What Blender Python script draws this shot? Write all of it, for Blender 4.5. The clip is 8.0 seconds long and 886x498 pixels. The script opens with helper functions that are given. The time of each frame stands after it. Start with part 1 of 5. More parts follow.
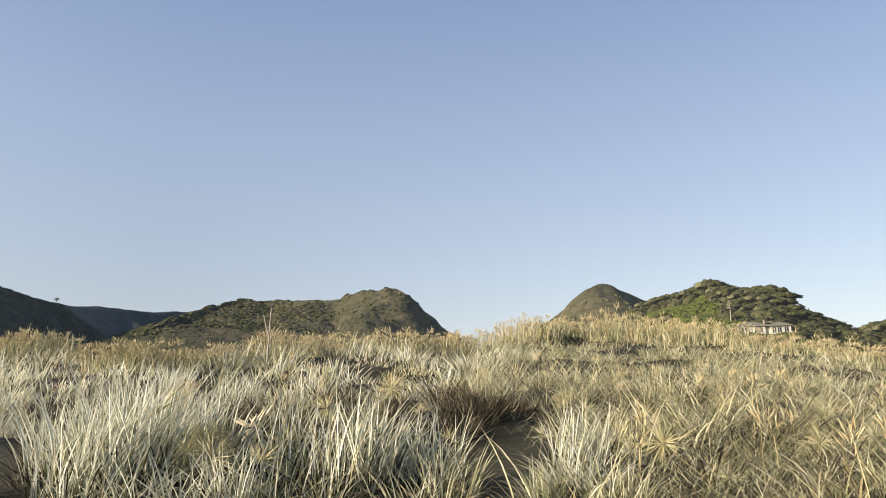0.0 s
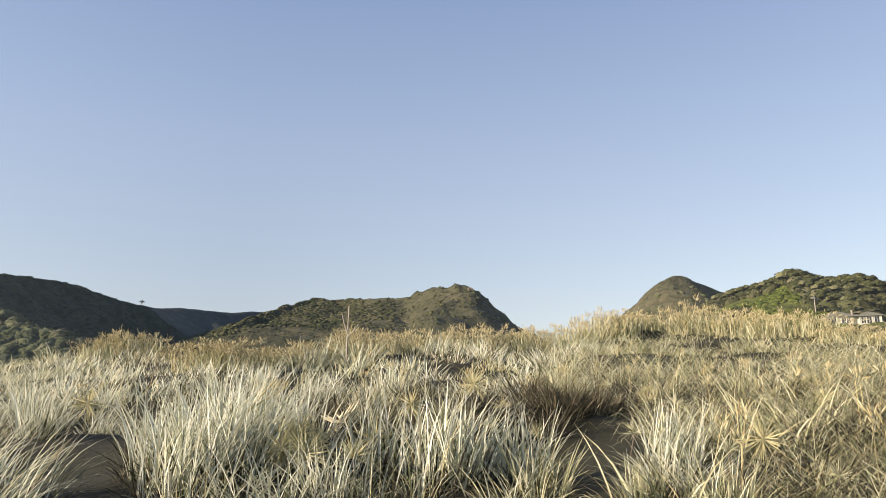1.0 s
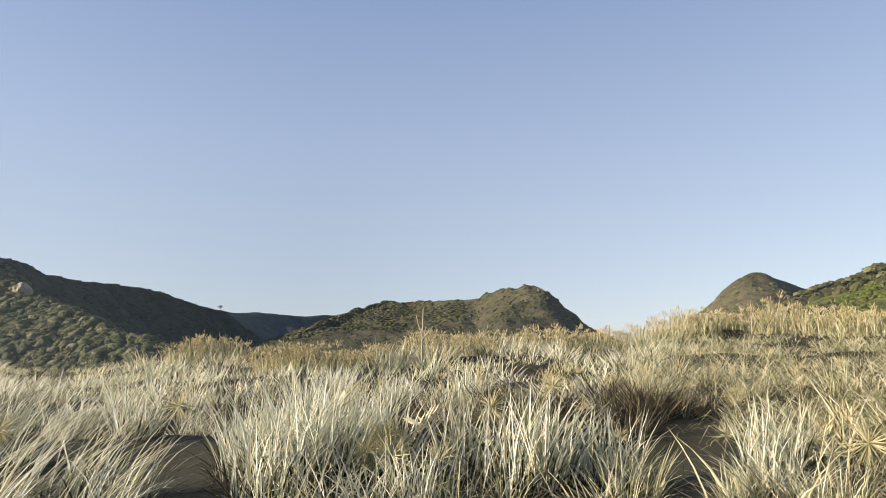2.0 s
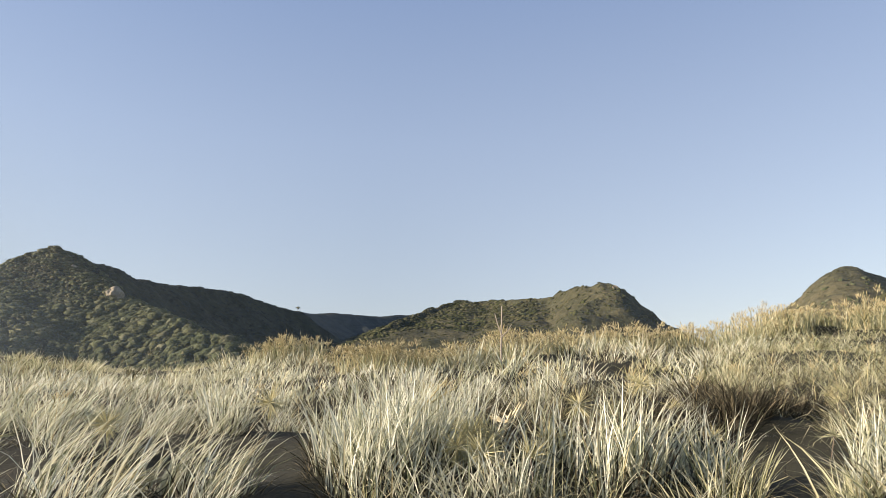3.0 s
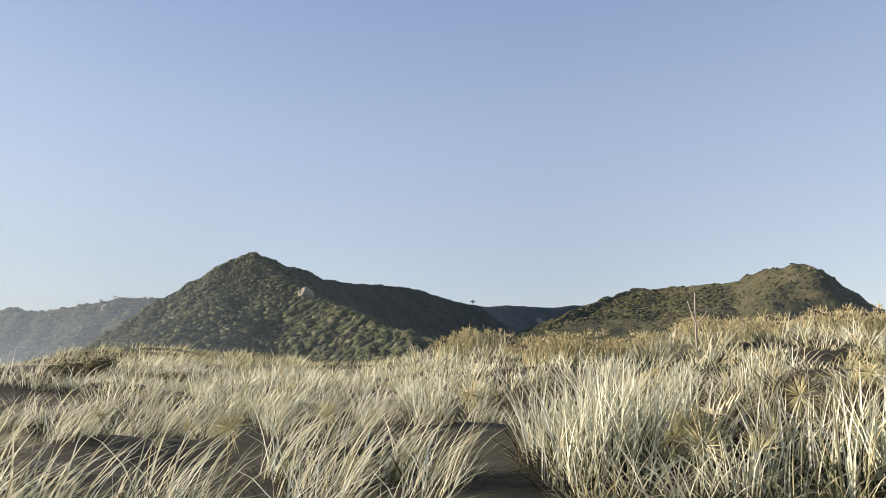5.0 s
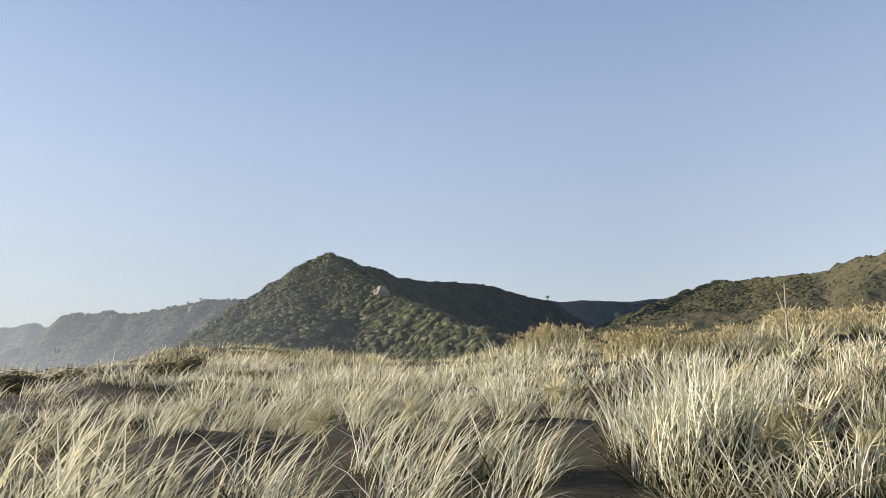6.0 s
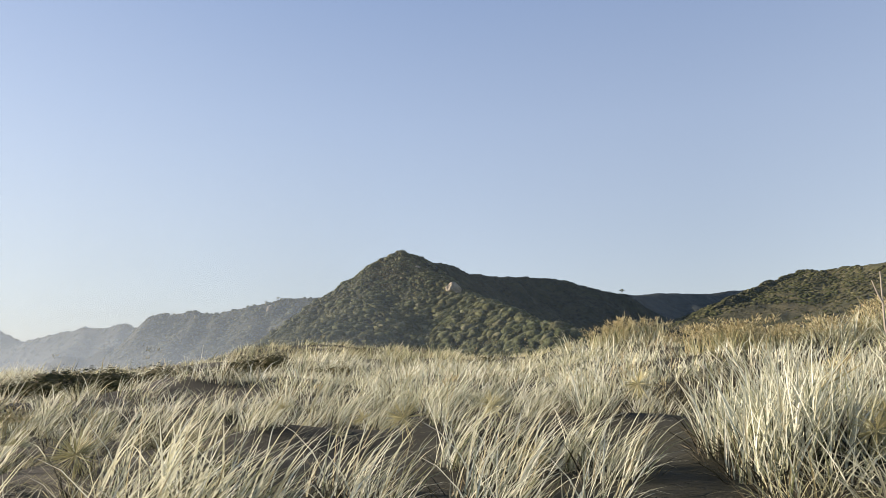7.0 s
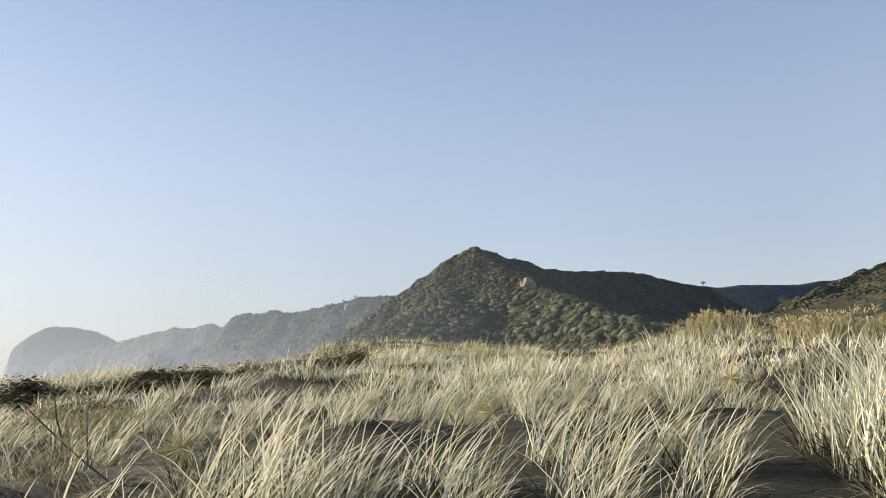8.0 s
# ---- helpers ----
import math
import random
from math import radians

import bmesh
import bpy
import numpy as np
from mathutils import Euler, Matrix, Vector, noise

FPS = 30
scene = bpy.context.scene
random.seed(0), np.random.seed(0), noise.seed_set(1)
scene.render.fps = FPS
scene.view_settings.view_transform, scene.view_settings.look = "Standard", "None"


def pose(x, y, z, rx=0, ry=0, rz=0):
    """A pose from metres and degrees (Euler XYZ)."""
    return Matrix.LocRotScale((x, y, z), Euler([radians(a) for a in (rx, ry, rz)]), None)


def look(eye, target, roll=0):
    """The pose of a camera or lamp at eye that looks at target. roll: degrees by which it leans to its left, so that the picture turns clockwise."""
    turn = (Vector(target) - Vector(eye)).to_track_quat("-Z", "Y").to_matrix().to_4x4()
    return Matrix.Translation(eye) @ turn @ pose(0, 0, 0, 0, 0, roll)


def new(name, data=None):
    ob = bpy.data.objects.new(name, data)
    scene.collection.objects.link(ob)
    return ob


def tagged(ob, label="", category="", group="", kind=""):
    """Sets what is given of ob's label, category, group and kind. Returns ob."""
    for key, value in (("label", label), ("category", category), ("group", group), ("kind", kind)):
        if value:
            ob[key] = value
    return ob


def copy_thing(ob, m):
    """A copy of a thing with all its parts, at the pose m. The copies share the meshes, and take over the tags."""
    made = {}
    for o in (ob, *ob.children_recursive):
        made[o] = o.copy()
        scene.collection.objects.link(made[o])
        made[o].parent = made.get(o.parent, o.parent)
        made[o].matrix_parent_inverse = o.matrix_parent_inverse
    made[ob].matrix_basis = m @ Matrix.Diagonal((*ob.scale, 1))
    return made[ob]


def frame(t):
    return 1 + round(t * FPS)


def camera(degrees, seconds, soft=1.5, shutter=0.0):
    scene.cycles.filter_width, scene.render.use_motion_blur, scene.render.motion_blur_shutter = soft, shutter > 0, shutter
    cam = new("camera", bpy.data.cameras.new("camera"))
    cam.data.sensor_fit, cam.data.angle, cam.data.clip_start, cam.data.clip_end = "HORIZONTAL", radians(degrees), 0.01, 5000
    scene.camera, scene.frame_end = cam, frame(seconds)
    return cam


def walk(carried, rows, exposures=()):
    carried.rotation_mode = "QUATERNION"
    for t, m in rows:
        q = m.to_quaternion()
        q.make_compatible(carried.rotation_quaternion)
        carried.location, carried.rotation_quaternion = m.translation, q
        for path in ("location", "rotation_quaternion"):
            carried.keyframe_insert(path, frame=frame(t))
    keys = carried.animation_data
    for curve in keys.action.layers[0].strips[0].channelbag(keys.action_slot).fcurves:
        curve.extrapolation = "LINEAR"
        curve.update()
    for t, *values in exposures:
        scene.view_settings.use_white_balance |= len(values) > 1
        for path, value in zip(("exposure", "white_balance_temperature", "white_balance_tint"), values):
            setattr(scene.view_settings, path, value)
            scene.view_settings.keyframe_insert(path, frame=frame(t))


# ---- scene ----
# ---- the camera: a slow turn to the left, held low over the dune ----
EYE = 1.0
cam = camera(63.4, 8.0, soft=0.8)
ROWS = [
    (0.0, 0.0000, 0.0000, 0.0000, 0.000, 12.000, 0.000),
    (0.5, -0.0344, 0.0119, -0.0031, 2.770, 11.762, 0.122),
    (1.0, -0.0677, 0.0232, -0.0003, 5.630, 11.715, 0.311),
    (1.5, -0.0921, 0.0323, 0.0027, 8.440, 11.790, 0.393),
    (3.0, -0.1834, 0.0406, -0.0062, 17.028, 11.839, 0.205),
    (3.5, -0.2076, 0.0366, -0.0139, 20.319, 11.719, 0.130),
    (4.0, -0.2317, 0.0263, -0.0069, 23.850, 11.562, 0.192),
    (4.5, -0.2701, 0.0050, -0.0067, 27.513, 11.387, 0.263),
    (6.0, -0.3268, -0.0371, -0.0095, 36.888, 11.043, 0.663),
    (6.5, -0.3410, -0.0469, -0.0127, 39.729, 10.905, 0.838),
    (7.0, -0.3588, -0.0611, -0.0131, 42.668, 10.794, 0.903),
    (7.5, -0.3755, -0.0836, -0.0163, 45.624, 10.708, 0.988),
    (8.0, -0.3897, -0.1016, -0.0188, 48.681, 10.615, 1.154),
]
EXPOSURE = 1.43
walk(cam, [(t, pose(x, y, EYE + z, 90 + pitch, roll, yaw)) for t, x, y, z, yaw, pitch, roll in ROWS],
     exposures=[(0.0, EXPOSURE - 0.07, 7400, 21.5), (1.0, EXPOSURE - 0.01, 7400, 21.5), (8.0, EXPOSURE - 0.02, 7400, 21.5)])

# ---- sky and sun: low evening sun from the sea, on the left ----
SUN_AZ, SUN_EL = -112.0, 19.0
world = bpy.data.worlds.new("sky")
scene.world = world
world.use_nodes = True
wn = world.node_tree.nodes
sky = wn.new("ShaderNodeTexSky")
sky.sky_type, sky.sun_disc = "NISHITA", False
sky.sun_elevation, sky.sun_rotation = radians(SUN_EL), radians(SUN_AZ)
sky.air_density, sky.dust_density, sky.ozone_density = 1.22, 0.3, 2.6
wn["Background"].inputs["Strength"].default_value = 0.075
# fine salt haze through the whole air evens the sky out, paler towards the horizon
veil, up_dir, up_z, pale = (wn.new("ShaderNode" + k) for k in ("Mix", "TexCoord", "SeparateXYZ", "ValToRGB"))
veil.data_type = "RGBA"
veil.inputs["Factor"].default_value = 0.6
pale.color_ramp.elements[0].position, pale.color_ramp.elements[0].color = 0.05, (3.15, 4.1, 5.05, 1.0)
pale.color_ramp.elements[1].position, pale.color_ramp.elements[1].color = 0.60, (0.98, 1.75, 3.3, 1.0)
world.node_tree.links.new(up_dir.outputs["Generated"], up_z.inputs["Vector"])
world.node_tree.links.new(up_z.outputs["Z"], pale.inputs["Fac"])
world.node_tree.links.new(pale.outputs["Color"], veil.inputs["B"])
world.node_tree.links.new(sky.outputs["Color"], veil.inputs["A"])
world.node_tree.links.new(veil.outputs["Result"], wn["Background"].inputs["Color"])

sun_data = bpy.data.lights.new("sun", "SUN")
sun_data.energy, sun_data.angle, sun_data.color = 5.0, radians(0.6), (1.0, 0.94, 0.83)
sun = new("sun", sun_data)
sun_dir = Vector((math.sin(radians(SUN_AZ)) * math.cos(radians(SUN_EL)),
                  math.cos(radians(SUN_AZ)) * math.cos(radians(SUN_EL)), math.sin(radians(SUN_EL))))
sun.matrix_world = look(sun_dir * 50, (0, 0, 0))


# ---- materials ----
def tree_of(name):
    m = bpy.data.materials.new(name)
    m.use_nodes = True
    nt = m.node_tree
    return m, nt, nt.nodes["Principled BSDF"], nt.nodes["Material Output"]


def noise_at(nt, scale, detail=4.0, rough=0.6, stretch=None, source="Object"):
    co = nt.nodes.new("ShaderNodeTexCoord")
    tex = nt.nodes.new("ShaderNodeTexNoise")
    tex.inputs["Scale"].default_value = scale
    tex.inputs["Detail"].default_value = detail
    tex.inputs["Roughness"].default_value = rough
    if stretch:
        mp = nt.nodes.new("ShaderNodeMapping")
        mp.inputs["Scale"].default_value = stretch
        nt.links.new(co.outputs[source], mp.inputs["Vector"])
        nt.links.new(mp.outputs["Vector"], tex.inputs["Vector"])
    else:
        nt.links.new(co.outputs[source], tex.inputs["Vector"])
    return tex.outputs["Fac"]


def ramp(nt, fac, stops):
    r = nt.nodes.new("ShaderNodeValToRGB")
    while len(r.color_ramp.elements) < len(stops):
        r.color_ramp.elements.new(0.5)
    for e, (at, c) in zip(r.color_ramp.elements, stops):
        e.position, e.color = at, (*c, 1.0)
    nt.links.new(fac, r.inputs["Fac"])
    return r.outputs["Color"]


def mix(nt, fac, a, b, how="MIX"):
    n = nt.nodes.new("ShaderNodeMix")
    n.data_type, n.blend_type = "RGBA", how
    for slot, v in ((n.inputs["Factor"], fac), (n.inputs["A"], a), (n.inputs["B"], b)):
        if isinstance(v, bpy.types.NodeSocket):
            nt.links.new(v, slot)
        elif isinstance(v, tuple):
            slot.default_value = (*v, 1.0)
        else:
            slot.default_value = v
    return n.outputs["Result"]


def bump(nt, bsdf, height, strength, distance):
    b = nt.nodes.new("ShaderNodeBump")
    b.inputs["Strength"].default_value, b.inputs["Distance"].default_value = strength, distance
    nt.links.new(height, b.inputs["Height"])
    nt.links.new(b.outputs["Normal"], bsdf.inputs["Normal"])


def leaf_material(name, stops, through_light=0.35, rough=0.48, patch=0.8, tones=None, relief=None, gloss=0.45):
    """Leaves and blades: each one its own tone, with a share of light shining through."""
    m, nt, bsdf, out = tree_of(name)
    if relief:
        bump(nt, bsdf, noise_at(nt, relief[0], 4.0, 0.7), 1.0, relief[1])
    geo = nt.nodes.new("ShaderNodeNewGeometry")
    col = ramp(nt, geo.outputs["Random Per Island"], stops)
    if tones:
        col = mix(nt, ramp(nt, noise_at(nt, patch, 3.0), [(0.38, (0, 0, 0)), (0.64, (1, 1, 1))]), col, tones, "MULTIPLY")
        col = mix(nt, ramp(nt, noise_at(nt, patch * 5.5, 2.0), [(0.40, (0, 0, 0)), (0.62, (1, 1, 1))]), col, (0.72, 0.70, 0.60), "MULTIPLY")
    nt.links.new(col, bsdf.inputs["Base Color"])
    bsdf.inputs["Roughness"].default_value = rough
    bsdf.inputs["Specular IOR Level"].default_value = gloss
    tr = nt.nodes.new("ShaderNodeBsdfTranslucent")
    nt.links.new(col, tr.inputs["Color"])
    ms = nt.nodes.new("ShaderNodeMixShader")
    ms.inputs["Fac"].default_value = through_light
    nt.links.new(bsdf.outputs["BSDF"], ms.inputs[1])
    nt.links.new(tr.outputs["BSDF"], ms.inputs[2])
    nt.links.new(ms.outputs["Shader"], out.inputs["Surface"])
    return m


def hill_material(name, stops, fine, relief):
    m, nt, bsdf, out = tree_of(name)
    big = ramp(nt, noise_at(nt, 0.035, 9.0, 0.72), stops)
    small = ramp(nt, noise_at(nt, fine, 6.0, 0.75), [(0.36, (0.38, 0.40, 0.36)), (0.62, (1.0, 1.0, 1.0))])
    nt.links.new(mix(nt, 1.0, big, small, "MULTIPLY"), bsdf.inputs["Base Color"])
    bsdf.inputs["Roughness"].default_value = 0.9
    bsdf.inputs["Specular IOR Level"].default_value = 0.1
    bump(nt, bsdf, noise_at(nt, fine, 5.0, 0.7), 1.0, relief)
    return m


def plain(name, colour, rough=0.7, grain=30.0, vary=0.25, metal=0.0):
    m, nt, bsdf, out = tree_of(name)
    dark = tuple(c * (1 - vary) for c in colour)
    nt.links.new(ramp(nt, noise_at(nt, grain, 5.0), [(0.3, dark), (0.7, colour)]), bsdf.inputs["Base Color"])
    bsdf.inputs["Roughness"].default_value, bsdf.inputs["Metallic"].default_value = rough, metal
    bump(nt, bsdf, noise_at(nt, grain * 2, 4.0), 0.3, 0.01)
    return m


def sand_material():
    """Dark iron sand, wind-rippled, with straw litter."""
    m, nt, bsdf, out = tree_of("black_sand")
    base = ramp(nt, noise_at(nt, 1.3, 5.0), [(0.3, (0.0148, 0.0158, 0.0100)), (0.7, (0.0290, 0.0300, 0.0190))])
    grain = ramp(nt, noise_at(nt, 160.0, 3.0), [(0.3, (0.6, 0.6, 0.6)), (0.7, (1.15, 1.12, 1.05))])
    nt.links.new(mix(nt, 1.0, base, grain, "MULTIPLY"), bsdf.inputs["Base Color"])
    bsdf.inputs["Roughness"].default_value = 0.85
    bsdf.inputs["Specular IOR Level"].default_value = 0.15
    h = mix(nt, 0.5, noise_at(nt, 11.0, 4.0, 0.6, (1.0, 1.7, 1.0)), noise_at(nt, 60.0, 4.0))
    bump(nt, bsdf, h, 0.5, 0.02)
    return m


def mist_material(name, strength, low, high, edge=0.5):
    """Sea haze painted on a sheet: a thin blue-grey veil that scatters sun and sky, thinning upwards."""
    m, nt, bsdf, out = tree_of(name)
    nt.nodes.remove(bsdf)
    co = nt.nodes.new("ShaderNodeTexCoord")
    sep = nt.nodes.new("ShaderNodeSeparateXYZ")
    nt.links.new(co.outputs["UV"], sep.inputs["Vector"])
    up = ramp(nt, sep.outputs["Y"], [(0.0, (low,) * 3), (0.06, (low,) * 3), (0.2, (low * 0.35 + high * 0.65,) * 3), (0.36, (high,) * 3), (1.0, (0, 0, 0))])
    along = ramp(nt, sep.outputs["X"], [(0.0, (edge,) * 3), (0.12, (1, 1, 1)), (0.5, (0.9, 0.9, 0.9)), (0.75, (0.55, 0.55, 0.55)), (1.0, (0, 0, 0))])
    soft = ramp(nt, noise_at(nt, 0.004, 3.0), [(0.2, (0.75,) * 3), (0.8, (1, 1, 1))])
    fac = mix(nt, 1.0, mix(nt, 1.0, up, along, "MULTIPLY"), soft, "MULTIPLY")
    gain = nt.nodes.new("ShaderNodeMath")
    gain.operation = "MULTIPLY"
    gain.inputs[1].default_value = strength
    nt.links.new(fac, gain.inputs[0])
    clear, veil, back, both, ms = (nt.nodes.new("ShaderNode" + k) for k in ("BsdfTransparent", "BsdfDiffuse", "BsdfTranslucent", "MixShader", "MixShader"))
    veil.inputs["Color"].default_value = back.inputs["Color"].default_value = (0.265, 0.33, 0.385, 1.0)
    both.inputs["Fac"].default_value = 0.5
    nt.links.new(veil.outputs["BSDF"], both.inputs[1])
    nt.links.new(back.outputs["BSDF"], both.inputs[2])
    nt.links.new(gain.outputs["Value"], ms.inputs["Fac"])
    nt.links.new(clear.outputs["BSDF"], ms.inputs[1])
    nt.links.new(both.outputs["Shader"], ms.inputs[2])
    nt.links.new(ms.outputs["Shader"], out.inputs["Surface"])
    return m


SAND = sand_material()
SILVER = leaf_material("silver_grass", [(0.0, (0.12, 0.135, 0.06)), (0.12, (0.37, 0.39, 0.268)), (0.4, (0.56, 0.58, 0.475)), (0.8, (0.74, 0.76, 0.655)), (0.94, (0.55, 0.50, 0.34)), (1.0, (0.18, 0.14, 0.075))],
                       0.32, 0.7, tones=(0.88, 0.90, 0.84), gloss=0.12)
TAN = leaf_material("tan_grass", [(0.0, (0.09, 0.105, 0.045)), (0.2, (0.31, 0.325, 0.185)), (0.45, (0.48, 0.475, 0.32)), (0.8, (0.63, 0.62, 0.46)), (0.93, (0.44, 0.38, 0.22)), (1.0, (0.13, 0.10, 0.05))],
                    0.32, 0.7, tones=(0.86, 0.88, 0.80), gloss=0.12)
STRAW = leaf_material("straw_seed", [(0.0, (0.26, 0.21, 0.10)), (0.35, (0.39, 0.345, 0.185)), (0.8, (0.50, 0.46, 0.28)), (0.95, (0.35, 0.28, 0.145)), (1.0, (0.18, 0.12, 0.055))], 0.15, 0.65, gloss=0.15)
# dead leaf browns, kept extra dark to carry the shade between the blades
DRY_SHADE = leaf_material("dead_leaves_shade", [(0.0, (0.018, 0.016, 0.010)), (0.55, (0.046, 0.041, 0.025)), (0.85, (0.11, 0.097, 0.06)), (1.0, (0.26, 0.225, 0.14))], 0.05, 0.7, gloss=0.15)
NEEDLE = leaf_material("seed_needles", [(0.0, (0.31, 0.30, 0.14)), (0.6, (0.44, 0.41, 0.225)), (1.0, (0.25, 0.195, 0.10))], 0.25, 0.6, gloss=0.2)
TWIG = plain("grey_twig", (0.14, 0.115, 0.085), 0.85, 60.0, 0.4)
BUSH = leaf_material("bush_leaves", [(0.0, (0.068, 0.080, 0.039)), (0.5, (0.116, 0.131, 0.064)), (0.85, (0.160, 0.170, 0.090)), (1.0, (0.205, 0.20, 0.125))], 0.12, 0.8, 0.045, (0.70, 0.80, 0.76), (1.7, 0.9), gloss=0.12)
BRIGHT = leaf_material("green_scrub", [(0.0, (0.075, 0.105, 0.018)), (0.6, (0.135, 0.170, 0.034)), (1.0, (0.19, 0.21, 0.06))], 0.22, 0.8, 0.06, (0.75, 0.8, 0.7), (2.0, 0.6), gloss=0.12)
SCRUB = leaf_material("dry_scrub", [(0.0, (0.050, 0.052, 0.024)), (0.6, (0.092, 0.088, 0.042)), (1.0, (0.14, 0.124, 0.062))], 0.12, 0.8, 0.04, (0.68, 0.76, 0.64), (1.6, 0.8), gloss=0.12)
CANOPY = leaf_material("olive_canopy", [(0.0, (0.040, 0.045, 0.019)), (0.5, (0.074, 0.078, 0.034)), (0.85, (0.115, 0.114, 0.056)), (1.0, (0.18, 0.168, 0.108))], 0.12, 0.8, 0.05, (0.62, 0.74, 0.50), (1.7, 0.9), gloss=0.12)
# back ridge bush: the blue-grey shade of that slope is in the leaf colour
SHADE_BUSH = leaf_material("shade_toned_bush", [(0.0, (0.022, 0.029, 0.025)), (0.6, (0.040, 0.048, 0.040)), (1.0, (0.062, 0.070, 0.056))], 0.1, 0.85, 0.02, (0.75, 0.8, 0.75), (1.5, 0.9), gloss=0.08)
# spine crowns: a brighter bush tone that paints in the sunlit strip
SUNLIT_BUSH = leaf_material("sunlit_toned_crowns", [(0.0, (0.064, 0.070, 0.031)), (0.5, (0.126, 0.130, 0.061)), (0.85, (0.180, 0.178, 0.095)), (1.0, (0.26, 0.24, 0.15))], 0.12, 0.8, 0.05, (0.66, 0.76, 0.66), (1.7, 0.9), gloss=0.12)
HEATH = leaf_material("heath_leaves", [(0.0, (0.026, 0.028, 0.012)), (0.6, (0.060, 0.058, 0.024)), (1.0, (0.12, 0.105, 0.045))], 0.12, 0.8, gloss=0.12)
HILL_BUSH = hill_material("bush_slope", [(0.38, (0.030, 0.037, 0.020)), (0.62, (0.060, 0.065, 0.036))], 0.3, 1.6)
HILL_DRY = hill_material("scrub_slope", [(0.40, (0.052, 0.055, 0.028)), (0.52, (0.080, 0.077, 0.042)), (0.68, (0.118, 0.103, 0.057))], 0.35, 1.3)
HILL_FAR = hill_material("far_slope", [(0.35, (0.027, 0.034, 0.028)), (0.65, (0.045, 0.051, 0.040))], 0.12, 3.0)
HILL_GREEN = hill_material("green_slope", [(0.35, (0.062, 0.078, 0.018)), (0.65, (0.105, 0.115, 0.030))], 0.5, 0.6)
CRAG = plain("brown_crag", (0.125, 0.108, 0.07), 0.9, 0.35, 0.5)
ROCK = plain("pale_cliff", (0.33, 0.29, 0.20), 0.9, 0.5, 0.55)
WHITE = plain("white_weatherboard", (0.43, 0.435, 0.36), 0.6, 3.0, 0.2)
ROOF = plain("grey_green_roofing", (0.135, 0.13, 0.085), 0.7, 2.0, 0.3)
POLE = plain("weathered_pole", (0.30, 0.27, 0.22), 0.9, 5.0, 0.3)
GLASS, _gt, _gb, _go = tree_of("window_glass")
_gb.inputs["Base Color"].default_value, _gb.inputs["Roughness"].default_value = (0.02, 0.022, 0.025, 1), 0.08
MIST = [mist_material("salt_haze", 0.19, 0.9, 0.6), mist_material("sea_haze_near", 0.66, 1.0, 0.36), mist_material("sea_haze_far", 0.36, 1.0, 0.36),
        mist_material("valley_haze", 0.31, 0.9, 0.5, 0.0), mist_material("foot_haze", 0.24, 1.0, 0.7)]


# ---- mesh tools ----
def mesh_of(name, verts, faces, mat, smooth=False):
    """A mesh out of arrays: verts (n, 3) and faces (m, 3 or 4)."""
    verts, faces = np.asarray(verts, dtype=np.float32), np.asarray(faces, dtype=np.int32)
    me = bpy.data.meshes.new(name)
    m, k = faces.shape
    me.vertices.add(len(verts))
    me.vertices.foreach_set("co", verts.ravel())
    me.loops.add(m * k)
    me.loops.foreach_set("vertex_index", faces.ravel())
    me.polygons.add(m)
    me.polygons.foreach_set("loop_start", np.arange(0, m * k, k, dtype=np.int32))
    me.polygons.foreach_set("use_smooth", np.full(m, smooth))
    me.update(calc_edges=True)
    me.materials.append(mat)
    return me


def part(name, bm, material, parent, label=""):
    me = bpy.data.meshes.new(name)
    bm.normal_update()
    bm.to_mesh(me)
    bm.free()
    me.materials.append(material)
    ob = new(name, me)
    ob.parent = parent
    return tagged(ob, label)


def child(name, me, parent, label=""):
    ob = new(name, me)
    ob.parent = parent
    return tagged(ob, label)


def box(bm, x0, y0, z0, x1, y1, z1, bevel=0.0):
    made = bmesh.ops.create_cube(bm, size=1.0, matrix=Matrix.Translation(((x0 + x1) / 2, (y0 + y1) / 2, (z0 + z1) / 2)) @ Matrix.Diagonal((x1 - x0, y1 - y0, z1 - z0, 1)))
    if bevel:
        edges = list({e for v in made["verts"] for e in v.link_edges})
        bmesh.ops.bevel(bm, geom=edges, offset=bevel, segments=1, affect="EDGES")
    return bm


def tube(bm, pts, radii, sides=6):
    """A tapered round stem through points."""
    rings = []
    for i, p in enumerate(pts):
        p = Vector(p)
        d = (Vector(pts[min(i + 1, len(pts) - 1)]) - Vector(pts[max(i - 1, 0)])).normalized()
        a = d.orthogonal().normalized()
        b = d.cross(a)
        rings.append([bm.verts.new(p + (a * math.cos(q) + b * math.sin(q)) * radii[i]) for q in (2 * math.pi * k / sides for k in range(sides))])
    for r0, r1 in zip(rings, rings[1:]):
        for k in range(sides):
            bm.faces.new((r0[k], r0[(k + 1) % sides], r1[(k + 1) % sides], r1[k]))
    bm.faces.new(rings[0][::-1])
    bm.faces.new(rings[-1])
    return bm


rng = np.random.default_rng(7)


